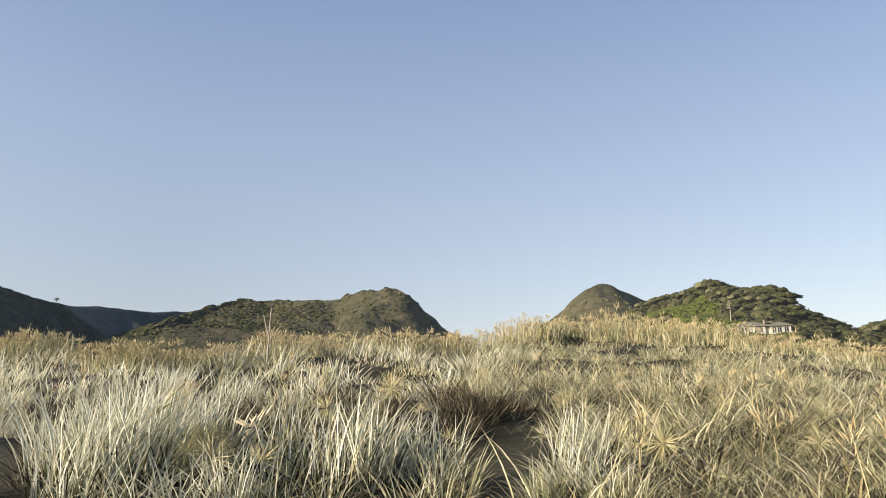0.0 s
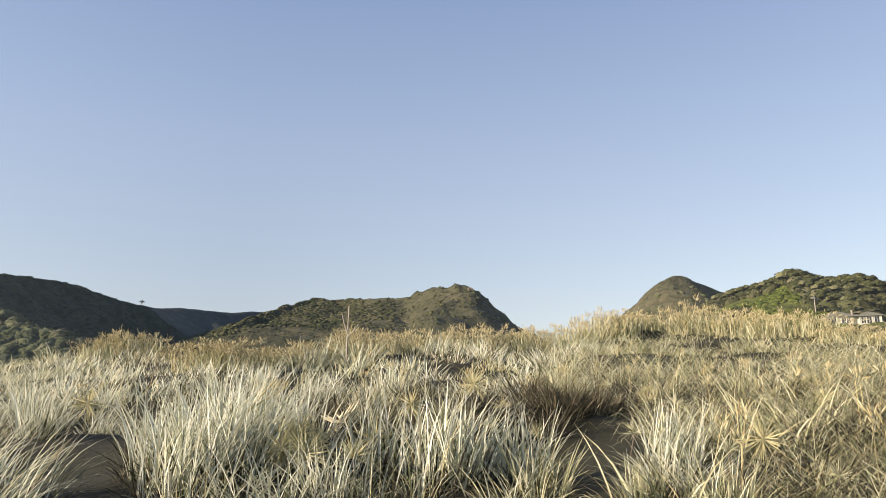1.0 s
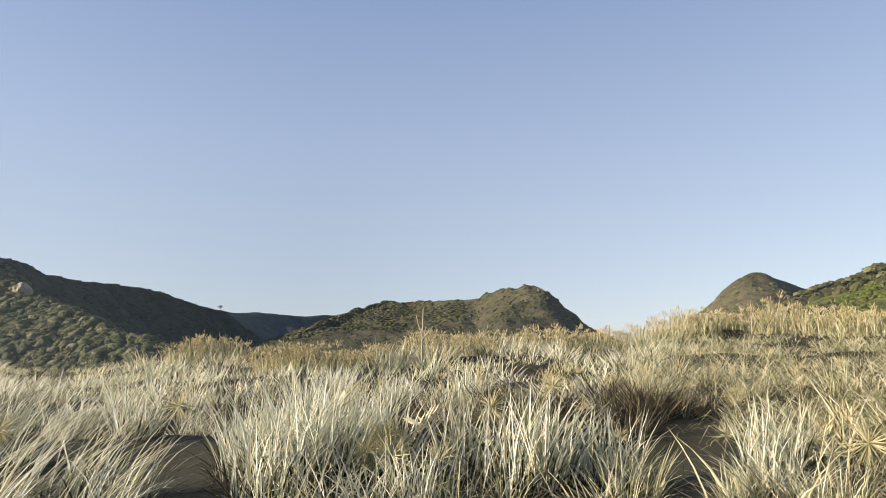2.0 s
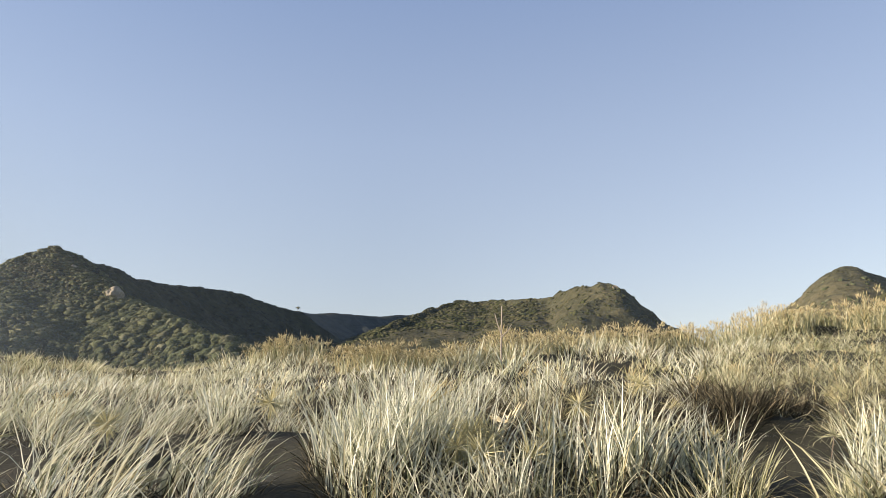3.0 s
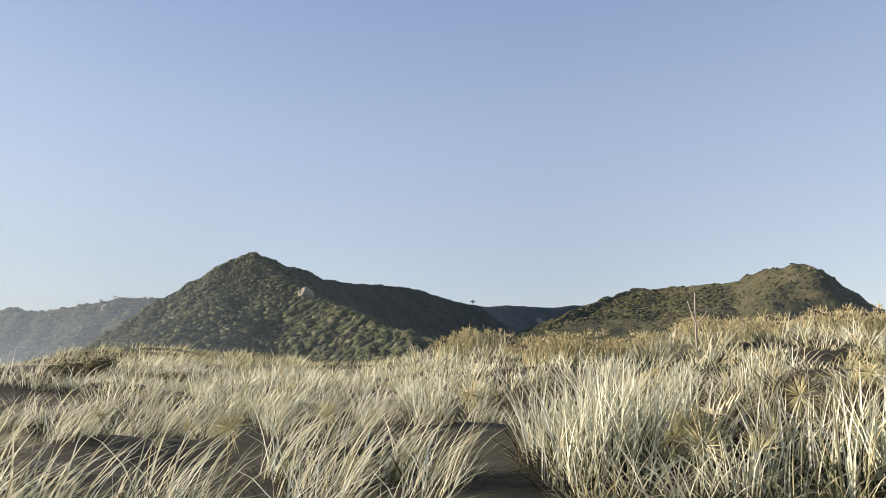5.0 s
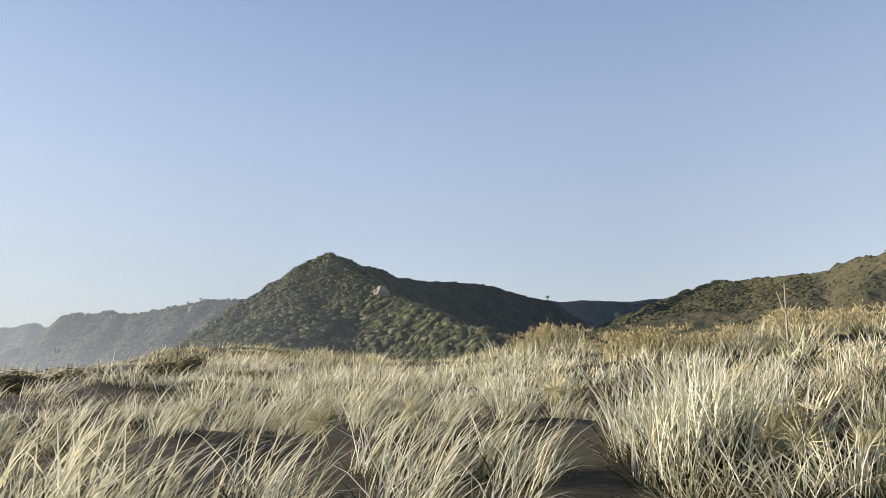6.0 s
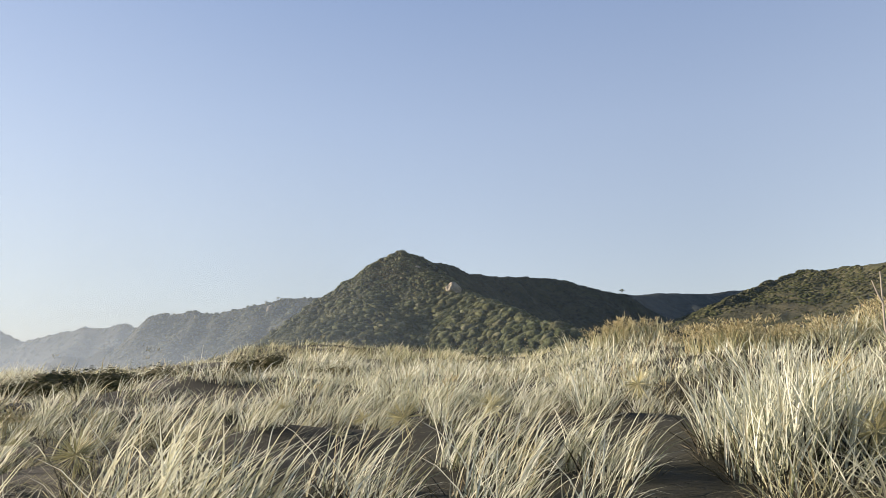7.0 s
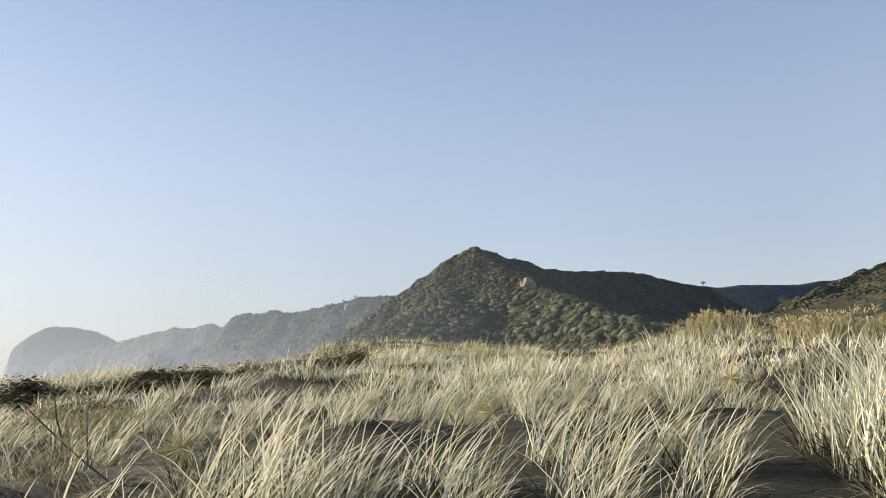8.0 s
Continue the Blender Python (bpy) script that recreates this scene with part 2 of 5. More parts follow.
def value_noise(x, y, seed=0):
    """Smooth lattice noise in -1 to 1."""
    xi, yi = np.floor(x).astype(np.int64), np.floor(y).astype(np.int64)
    fx, fy = x - xi, y - yi
    fx, fy = fx * fx * (3 - 2 * fx), fy * fy * (3 - 2 * fy)

    def h(a, b):
        n = (a * 374761393 + b * 668265263 + seed * 974711) & 0x7FFFFFFF
        n = ((n ^ (n >> 13)) * 1274126177) & 0x7FFFFFFF
        return ((n ^ (n >> 16)) & 0xFFFF) / 32767.5 - 1

    return (h(xi, yi) * (1 - fx) + h(xi + 1, yi) * fx) * (1 - fy) + (h(xi, yi + 1) * (1 - fx) + h(xi + 1, yi + 1) * fx) * fy


def fbm(x, y, size, octaves=4, seed=0):
    return sum(value_noise(x / size * 2 ** k, y / size * 2 ** k, seed + k) / 2 ** k for k in range(octaves))


def polar(az, d):
    """Plan place at a bearing (degrees, clockwise from +y) and distance from the first eye."""
    return d * np.sin(np.radians(az)), d * np.cos(np.radians(az))


# ---- the dune: its crest line as bearing, distance and height over the eye ----
CREST = np.array([(-180, 30, -0.90), (-110, 20, -0.30), (-80, 15, 0.07), (-72, 15, 0.25), (-66, 15.5, 0.44), (-62, 16, 0.63), (-56, 19, 0.98), (-50, 21, 1.09), (-45, 20, 0.94), (-41, 17, 0.62),
                  (-36, 15, 0.62), (-30, 13.5, 0.79), (-24, 8.5, 0.33), (-20, 8.5, 0.31), (-14, 9, 0.43), (-4, 11, 0.67), (2, 12, 0.69), (9, 15, 1.32),
                  (14, 15, 1.25), (20, 14, 1.05), (27, 13, 0.79), (32, 12, 0.37), (60, 14, 0.07), (110, 20, -0.60), (180, 30, -0.90)])


HOLLOW = np.array([(-90, 9.2), (-80, 9.5), (-73, 10.0), (-65, 11.0), (-57, 11.8)])   # bearing, distance


def ground(x, y):
    """Height of the sand, the dune flattening out inland."""
    x, y = np.asarray(x, dtype=float), np.asarray(y, dtype=float)
    az, d = np.degrees(np.arctan2(x, y)), np.hypot(x, y)
    dc, zc = np.interp(az, CREST[:, 0], CREST[:, 1]), np.interp(az, CREST[:, 0], CREST[:, 2])
    s = np.clip((d - 2.6) / (dc - 2.6), 0, 1)
    near = -0.42 - 0.45 * (1 - np.clip(d / 2.6, 0, 1) ** 1.5)
    z = near + (zc + 0.42) * s ** 1.15
    over = np.clip(d - dc, 0, None)
    z = z - np.minimum(0.012 * over ** 1.7, 0.16 * over) * np.exp(-over / 90) - 2.4 * (1 - np.exp(-over / 25))
    amp = np.clip(d / 3.0, 0.15, 1) * np.exp(-d / 200)
    z = z + amp * (0.10 * fbm(x, y, 2.6, 3, 11) + 0.065 * fbm(x, y, 0.8, 2, 23))
    # hollow with a shaded bank, out to the left
    z = z - 0.26 * np.exp(-((d - np.interp(az, HOLLOW[:, 0], HOLLOW[:, 1]) + 0.5 - 0.3 * fbm(x, y, 2.0, 2, 37)) / 0.75) ** 2) * np.clip((-56 - az) / 4, 0, 1) * np.clip((az + 100) / 8, 0, 1)
    return z + EYE


def ground_mesh():
    az = np.r_[np.arange(-90, 42, 0.8), np.arange(42, 270, 6.0)]
    d = np.r_[0.0, np.arange(0.3, 7, 0.12), np.geomspace(7, 30, 110), np.geomspace(33, 4600, 50)]
    A, D = np.meshgrid(az, d, indexing="ij")
    x, y = polar(A, D)
    v = np.stack([x, y, ground(x, y)], -1).reshape(-1, 3)
    n, k = len(az), len(d)
    i, j = np.meshgrid(np.arange(n), np.arange(k - 1), indexing="ij")
    i2 = (i + 1) % n
    f = np.stack([i * k + j, i * k + j + 1, i2 * k + j + 1, i2 * k + j], -1).reshape(-1, 4)
    return mesh_of("ground", v, f[:, ::-1], SAND, True)


tagged(new("ground", ground_mesh()), "dark grey sand dune running out to flat coastal ground", "ground", kind="structure")


# ---- hills: ridge lines as bearing, elevation and distance, with falling flanks ----
def ridge_height(ridges, x, y, floor):
    best = []
    for pts, slope, rounding, pinch in ridges:
        p = np.array([(*polar(a, d), EYE + d * math.tan(radians(e))) for a, e, d in pts])
        for p0, p1 in zip(p[:-1], p[1:]):
            ex, ey = p1[0] - p0[0], p1[1] - p0[1]
            t = np.clip(((x - p0[0]) * ex + (y - p0[1]) * ey) / (ex * ex + ey * ey + 1e-9), 0, 1)
            ox, oy = x - p0[0] - t * ex, y - p0[1] - t * ey
            r = math.hypot(p0[0], p0[1])
            q = np.hypot((ox * p0[0] + oy * p0[1]) / r, pinch * (ox * p0[1] - oy * p0[0]) / r)
            best.append(p0[2] + t * (p1[2] - p0[2]) - slope * (np.sqrt(q * q + rounding ** 2) - rounding))
    z = np.max(best, axis=0)
    soft = np.log(np.sum(np.exp((np.array(best) - z) / 1.2), axis=0)) * 0.5
    return np.maximum(z + np.minimum(soft, 0.5), floor)


HILLS = {}


def hill(key, label, ridges, az, dist, mat, bumps, gully, floor=-3.0, seed=0):
    az0, az1, da = az
    d0, d1, nd = dist

    def height(x, y):
        wob = fbm(x, y, gully[0], 3, seed)
        ox, oy = x + gully[1] * wob, y + gully[1] * fbm(x, y, gully[0], 3, seed + 50)
        z = ridge_height(ridges, ox, oy, floor)
        return np.where(z > floor + 0.01, z + bumps[1] * fbm(x, y, bumps[0], 4, seed + 9), floor)

    A, D = np.meshgrid(np.arange(az0, az1 + da, da), np.geomspace(d0, d1, nd), indexing="ij")
    x, y = polar(A, D)
    v = np.stack([x, y, height(x, y)], -1).reshape(-1, 3)
    n, k = A.shape
    i, j = np.meshgrid(np.arange(n - 1), np.arange(k - 1), indexing="ij")
    f = np.stack([i * k + j, (i + 1) * k + j, (i + 1) * k + j + 1, i * k + j + 1], -1).reshape(-1, 4)
    ob = tagged(new(key, mesh_of(key, v, f, mat, True)), label, "hill", kind="structure")
    HILLS[key] = (height, az, dist, floor)
    return ob


hill("hill_cone", "steep cone-shaped hill covered in dark coastal bush",
     [([(-60, 0.5, 350), (-56.6, 3.4, 368), (-54, 5.5, 378), (-52.6, 6.6, 382), (-49.8, 8.25, 390), (-47.5, 9.85, 398), (-45.7, 10.45, 400), (-44.1, 10.0, 420), (-40.6, 8.8, 470), (-37.3, 8.35, 520),
        (-33.5, 8.2, 580), (-30.6, 7.3, 620), (-28.4, 6.6, 660), (-26, 5.2, 700)], 0.68, 6.0, 1.5),
      ([(-45.7, 10.4, 400), (-43.5, 8.8, 368), (-41.8, 7.4, 340), (-40.4, 6.8, 318), (-38.7, 6.1, 298), (-36.7, 5.3, 276), (-34.6, 4.7, 258), (-33.0, 4.4, 248), (-32.1, 3.6, 240), (-31.4, 1.5, 232)], 0.60, 4.0, 1.3),
      ([(-46.5, 9.5, 395), (-47.8, 6.5, 340), (-48.5, 3.6, 285), (-48.5, 1.5, 250)], 0.50, 16.0, 1.2)],
     (-64, -24, 0.14), (205, 760, 170), HILL_BUSH, (16, 1.3), (34, 3.5), seed=3)
hill("hill_headland", "scrub-covered hill with a pale rock face at its end",
     [([(-25.0, 3.6, 430), (-23.5, 4.5, 450), (-21, 5.85, 520), (-19.5, 6.45, 565), (-18.2, 7.05, 600), (-15.7, 7.6, 640), (-13.1, 7.6, 620), (-9.2, 7.8, 540), (-7.4, 8.3, 500), (-5.6, 8.6, 470), (-4.5, 8.8, 460),
        (-3.7, 8.75, 455), (-2.9, 7.95, 452), (-2.0, 7.2, 448), (-0.5, 6.5, 444), (0.25, 5.85, 442), (1.0, 5.1, 440), (2.3, 4.5, 440), (5, 2.0, 440)], 0.50, 5.0, 2.2),
      ([(-9.2, 7.65, 540), (-10.8, 5.6, 410), (-12.5, 3.2, 320)], 0.36, 18.0, 1.0),
      ([(-4.7, 8.4, 450), (-5.6, 6.6, 400), (-7, 3.2, 320)], 0.45, 9.0, 1.5),
      ([(-1.5, 6.6, 446), (-2.0, 4.8, 400), (-2.5, 2.5, 340)], 0.45, 8.0, 1.8),
      ([(-14.5, 7.4, 630), (-16.5, 5.8, 500), (-18.5, 3.8, 410), (-19.5, 2.0, 350)], 0.30, 30.0, 1.0)],
     (-30, 9, 0.14), (285, 720, 140), HILL_DRY, (14, 1.2), (40, 5), seed=17)
hill("hill_valley", "far shaded valley ridge under dark bush",
     [([(-40, 6.8, 760), (-33, 6.8, 860), (-28.6, 6.7, 960), (-26.7, 6.65, 1020), (-23.5, 6.55, 1130), (-19.7, 6.6, 1300), (-16, 6.3, 1450), (-11, 5.8, 1500)], 0.65, 12.0, 1.0),
      ([(-24.5, 6.35, 1100), (-22.5, 5.2, 1000), (-21.5, 4.0, 900)], 0.6, 12.0, 1.2)],
     (-42, -8, 0.2), (650, 1700, 80), HILL_FAR, (45, 2.0), (90, 10), seed=29)
hill("hill_knoll", "rounded knoll clothed in short dry scrub",
     [([(6.5, 3.0, 250), (9.0, 5.1, 252), (10.4, 6.7, 256), (11.2, 7.9, 258), (11.8, 8.6, 260), (12.5, 8.9, 261), (13.2, 8.85, 262), (14.1, 8.25, 266), (15.6, 7.4, 272), (18, 6.4, 280), (21, 5.3, 285)], 0.5, 9.0, 2.6),
      ([(13.1, 8.4, 258), (13.4, 5.6, 220), (13.4, 3.0, 195)], 0.5, 7.0, 1.3)],
     (3, 23, 0.12), (185, 340, 90), HILL_DRY, (14, 0.5), (22, 1.6), seed=41)
hill("hill_house", "green hillside with bush along its crest behind a cottage",
     [([(13.5, 5.2, 190), (15.6, 6.6, 188), (17.5, 7.2, 185), (19.2, 7.35, 180), (20.4, 7.65, 176), (22, 7.35, 174), (23.9, 7.15, 172), (24.8, 6.6, 170), (25.7, 5.95, 169), (26.6, 5.0, 168), (27.7, 4.25, 168),
        (29.4, 3.6, 160), (31.0, 4.4, 152), (34, 4.4, 150), (42, 4.0, 150)], 0.40, 4.0, 1.6),
      ([(20.4, 7.4, 175), (20.0, 6.1, 155), (19.0, 4.7, 138), (18.5, 3.2, 122)], 0.36, 6.0, 1.2),
      ([(22.3, 4.75, 141), (26.5, 4.7, 141)], 0.45, 9.0, 1.0)],
     (9, 45, 0.16), (112, 230, 80), HILL_GREEN, (8, 0.35), (14, 1.2), seed=53)
hill("hill_coast", "hazy bush-covered coastal ridge",
     [([(-66, 3.6, 900), (-64.7, 4.9, 880), (-64, 5.5, 870), (-63.2, 5.55, 865), (-61.6, 5.8, 850), (-59.9, 5.75, 840), (-57.3, 6.4, 830), (-55.9, 6.8, 820), (-52.8, 6.9, 820), (-48, 6.8, 830), (-44, 6.0, 850)], 0.55, 6.0, 1.8),
      ([(-61.6, 5.6, 850), (-63, 3.5, 740), (-64, 1.5, 660)], 0.5, 8.0, 1.3),
      ([(-59.5, 5.55, 840), (-60.3, 3.6, 730), (-61.5, 1.5, 640)], 0.5, 8.0, 1.3),
      ([(-57.3, 6.2, 830), (-58, 4.0, 700), (-59, 1.8, 600)], 0.5, 8.0, 1.3),
      ([(-54.5, 6.7, 820), (-55, 4.5, 680), (-56, 2.2, 560)], 0.5, 8.0, 1.3)],
     (-69, -42, 0.14), (540, 980, 90), HILL_BUSH, (28, 2.2), (60, 8), seed=61)
hill("hill_shore", "hazy middle ridge of a coast under bush",
     [([(-76, 2.6, 1250), (-73.5, 3.3, 1220), (-71, 3.85, 1180), (-69.4, 4.5, 1150), (-68, 4.5, 1135), (-66.6, 4.7, 1120), (-65.4, 4.4, 1120), (-62, 3.8, 1120)], 0.6, 8.0, 1.6),
      ([(-69.4, 4.3, 1150), (-70, 2.2, 1000), (-70.5, 0.8, 920)], 0.5, 10.0, 1.3),
      ([(-66.6, 4.5, 1120), (-67.3, 2.2, 980), (-67.5, 0.8, 910)], 0.5, 10.0, 1.3)],
     (-79, -58, 0.14), (880, 1320, 70), HILL_BUSH, (36, 3.0), (80, 9), seed=67)
hill("hill_point", "hazy cliff-ended headland at the sea's edge",
     [([(-79.45, 2.9, 1480), (-78.8, 3.5, 1480), (-77.4, 4.35, 1480), (-75.8, 4.45, 1470), (-74.5, 4.15, 1460), (-73, 3.5, 1440), (-70, 3.0, 1400)], 0.9, 6.0, 6.0)],
     (-82, -66, 0.1), (1320, 1620, 60), HILL_BUSH, (40, 2.5), (60, 3), seed=71)


# ---- sea haze along the coast, painted on upright see-through sheets ----
def haze(name, d, az0, az1, top, mat, label):
    n = 60
    a = np.linspace(az0, az1, n)
    x, y = polar(a, d)
    v = np.concatenate([np.stack([x, y, np.full(n, -4.0)], 1), np.stack([x, y, np.full(n, top)], 1)])
    i = np.arange(n - 1)
    me = mesh_of(name, v, np.stack([i, i + 1, n + i + 1, n + i], 1), mat, True)
    uv = me.uv_layers.new(name="UVMap")
    idx = np.zeros(len(me.loops), dtype=np.int32)
    me.loops.foreach_get("vertex_index", idx)
    uv.data.foreach_set("uv", np.stack([(idx % n) / (n - 1), idx // n], 1).astype(np.float32).ravel())
    return tagged(new(name, me), label, "haze", kind="stuff")


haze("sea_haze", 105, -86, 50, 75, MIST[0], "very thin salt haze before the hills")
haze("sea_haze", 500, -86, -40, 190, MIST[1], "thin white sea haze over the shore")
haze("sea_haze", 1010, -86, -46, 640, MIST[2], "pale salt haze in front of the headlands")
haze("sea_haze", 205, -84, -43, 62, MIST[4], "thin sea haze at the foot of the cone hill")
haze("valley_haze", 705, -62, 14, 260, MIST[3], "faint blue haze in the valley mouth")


WIND = radians(32)   # blades and crowns lean inland, away from the sea


# ---- bush crowns on the hills ----
def crown_arrays(leaves, seed, flat=0.75, size=0.16, fine=2, rough=0.15):
    """One bush crown about 1 m in radius: a lumpy canopy and leaf sprays that break its outline; verts and triangles."""
    r = np.random.default_rng(seed)
    bm = bmesh.new()
    bmesh.ops.create_icosphere(bm, subdivisions=fine, radius=1.0)
    core = np.array([v.co[:] for v in bm.verts])
    tris = np.array([[v.index for v in f.verts] for f in bm.faces])
    bm.free()

    def lump(u):
        return 0.82 + 0.14 * np.sin(u @ np.array([4.1, 2.7, 3.3]) + seed) + 0.12 * np.sin(u @ np.array([-6.3, 5.1, 4.9]) + 2 * seed)

    tris = tris[core[tris][:, :, 2].max(1) > -0.25]
    core = core * (lump(core) + rough * r.standard_normal(len(core)))[:, None]
    u = r.standard_normal((leaves, 3))
    u /= np.linalg.norm(u, axis=1, keepdims=True)
    u[:, 2] = np.abs(u[:, 2]) * 1.1 - 0.1
    c = u * (lump(u) + 0.05 + 0.07 * r.standard_normal(leaves))[:, None]
    a = np.cross(u, r.standard_normal((leaves, 3)))
    a /= np.linalg.norm(a, axis=1, keepdims=True) + 1e-9
    b = np.cross(u, a) + 0.25 * r.standard_normal((leaves, 3))
    s = size * (0.6 + 0.9 * r.random((leaves, 1)))
    quad = np.stack([c - a * s, c - b * s * 0.7, c + a * s, c + b * s * 0.7], 1).reshape(-1, 3)
    k = len(core) + 4 * np.arange(leaves)[:, None]
    q = np.concatenate([k + [[0, 1, 2]], k + [[0, 2, 3]]])
    v = np.concatenate([core, quad])
    v[:, 2] *= flat
    return v, np.concatenate([tris, q])


def scatter(arrays, at, radius, turn, lift=0.12, slope=None):
    """Copies of small meshes at places, joined into one pair of arrays."""
    V, F, n = [], [], 0
    pick = rng.integers(0, len(arrays), len(at))
    for k, (v, f) in enumerate(arrays):
        sel = np.where(pick == k)[0]
        if not len(sel):
            continue
        c, s = np.cos(turn[sel])[:, None], np.sin(turn[sel])[:, None]
        R = radius[sel][:, None]
        wide = rng.uniform(0.75, 1.5, (len(sel), 1))
        x = (v[None, :, 0] * c * wide - v[None, :, 1] * s) * R
        y = (v[None, :, 0] * s * wide + v[None, :, 1] * c) * R
        z = (v[None, :, 2] + lift) * R
        if slope is not None:
            z = z + slope[sel, :1] * x + slope[sel, 1:] * y
        w = np.stack([x, y, z], -1) + at[sel][:, None, :]
        V.append(w.reshape(-1, 3))
        F.append((f[None] + n + len(v) * np.arange(len(sel))[:, None, None]).reshape(-1, f.shape[1]))
        n += w.shape[0] * w.shape[1]
    return np.concatenate(V), np.concatenate(F)


def on_hill(key, count, d_range, az_range, keep=None):
    """Random places on a hill's slope, even over its plan."""
    height, az, dist, floor = HILLS[key]
    a = rng.uniform(*az_range, count)
    d = np.sqrt(rng.uniform(d_range[0] ** 2, d_range[1] ** 2, count))
    x, y = polar(a, d)
    z = height(x, y)
    ok = z > floor + 0.4
    if keep is not None:
        ok &= keep(a, d, x, y, z)
    return np.stack([x, y, z], 1)[ok], a[ok], d[ok]


def bushes(name, label, key, count, d_range, az_range, size, leaves, mat, keep=None, leaf=0.16, flat=0.75, fine=2):
    at, a, d = on_hill(key, count, d_range, az_range, keep)
    r = size[0] + (size[1] - size[0]) * rng.random(len(at)) ** 1.8
    kinds = [crown_arrays(leaves, 100 + k, flat, leaf, fine) for k in range(5)]
    h = HILLS[key][0]
    x, y = at[:, 0], at[:, 1]
    slope = np.clip(np.stack([h(x + 2, y) - h(x - 2, y), h(x, y + 2) - h(x, y - 2)], 1) / 4, -0.9, 0.9) * 0.5
    v, f = scatter(kinds, at, r, WIND + rng.normal(0, 1.3, len(at)), slope=slope)
    return tagged(new(name, mesh_of(name, v, f, mat, True)), label, "bush", kind="stuff")


def facing(key, slack=2.0):
    """Keeps what the dune's side of the hill shows: no higher ground between it and the viewer."""
    height = HILLS[key][0]

    def test(a, d, x, y, z):
        ok = np.ones(len(a), dtype=bool)
        for back in (0.94, 0.88, 0.8):
            line = EYE + (z + slack - EYE) * back
            ok &= height(x * back, y * back) < line + 1.0
        return ok
    return test


bushes("coastal_bush", "dense dark green wind-shorn trees round the foot of the cone hill", "hill_cone", 5200, (215, 400), (-61, -30.5), (0.8, 2.8), 28, BUSH,
       lambda a, d, x, y, z: facing("hill_cone")(a, d, x, y, z) & (z < 26 + 22 * rng.random(len(a))), 0.19, 0.72, 1)
bushes("coastal_bush", "close dark green bush on the upper cone hill", "hill_cone", 5600, (280, 420), (-56, -36), (0.5, 1.6), 14, BUSH,
       lambda a, d, x, y, z: facing("hill_cone")(a, d, x, y, z) & (z > 30 * rng.random(len(a))), 0.24, 0.66, 1)


def spine(d):
    """Bearing of the cone hill's front spur at a distance."""
    return np.interp(d, [240, 258, 276, 298, 318, 340, 368, 400], [-32.1, -34.6, -36.7, -38.7, -40.4, -41.8, -43.5, -45.7])


bushes("coastal_bush", "broad wind-shorn tree crowns along the bush spur", "hill_cone", 900, (226, 330), (-46, -31), (1.5, 3.3), 56, BUSH,
       lambda a, d, x, y, z: facing("hill_cone")(a, d, x, y, z) & (z < 40) & (a > spine(d) - 5 - 4 * rng.random(len(a))), 0.15, 0.85, 2)
bushes("coastal_bush", "olive scrub along the spine of the cone hill, sunlight put into its colour", "hill_cone", 3200, (290, 400), (-52, -37), (0.7, 1.8), 20, SUNLIT_BUSH,
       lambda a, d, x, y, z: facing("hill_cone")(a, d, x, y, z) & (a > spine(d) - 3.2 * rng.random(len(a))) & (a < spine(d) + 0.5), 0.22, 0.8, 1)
bushes("hill_scrub", "short brown heath round the summit of the cone hill", "hill_cone", 2600, (340, 405), (-48.5, -41.5), (0.5, 1.2), 10, SCRUB,
       lambda a, d, x, y, z: facing("hill_cone")(a, d, x, y, z) & (z > 46 + 12 * rng.random(len(a))), 0.26, 0.5, 1)
bushes("coastal_bush", "back ridge scrub with the slope's shade put into its dark tone", "hill_cone", 6500, (385, 700), (-45, -26), (0.6, 1.4), 2, SHADE_BUSH, facing("hill_cone"), 0.2, 0.5, 1)
bushes("hill_scrub", "dark bushes among dry scrub on the headland hill", "hill_headland", 5600, (290, 640), (-27, 5), (0.5, 1.6), 6, CANOPY,
       lambda a, d, x, y, z: facing("hill_headland")(a, d, x, y, z) & (fbm(x, y, 60, 3, 5) + 0.3 - (z - 30) * 0.014 > rng.uniform(-0.3, 0.6, len(a))), 0.18, 0.7, 1)
bushes("hill_scrub", "smooth olive heath over the headland's long shoulder", "hill_headland", 5200, (440, 660), (-25, -9.5), (0.9, 2.2), 3, CANOPY,
       lambda a, d, x, y, z: facing("hill_headland")(a, d, x, y, z) & (fbm(x, y, 70, 2, 6) > -0.8), 0.2, 0.45, 1)
bushes("hill_scrub", "low dry brown scrub on the headland hill", "hill_headland", 2600, (290, 640), (-27, 5), (0.4, 1.0), 6, SCRUB, facing("hill_headland"), 0.26, 0.5, 1)
bushes("hill_scrub", "short olive scrub over the knoll", "hill_knoll", 3400, (190, 290), (5, 22), (0.15, 0.42), 8, SCRUB, facing("hill_knoll"), 0.26, 0.5, 1)
bushes("coastal_bush", "dull green bush round the foot of the knoll", "hill_knoll", 2200, (190, 290), (5, 22), (0.4, 1.2), 12, BUSH,
       lambda a, d, x, y, z: facing("hill_knoll")(a, d, x, y, z) & (z < 17 + 19 * rng.random(len(a)) + 0.8 * (a - 12)), 0.2, 0.6, 1)
bushes("coastal_bush", "hazy dark bush along the coast ridge", "hill_coast", 2800, (560, 900), (-68, -46), (1.4, 3.4), 3, BUSH, facing("hill_coast"), 0.2, 0.7, 1)
bushes("coastal_bush", "hazy dark bush along the farther ridge", "hill_shore", 900, (1000, 1260), (-78, -60), (2.0, 4.0), 6, BUSH, facing("hill_shore"), 0.2, 0.7, 1)


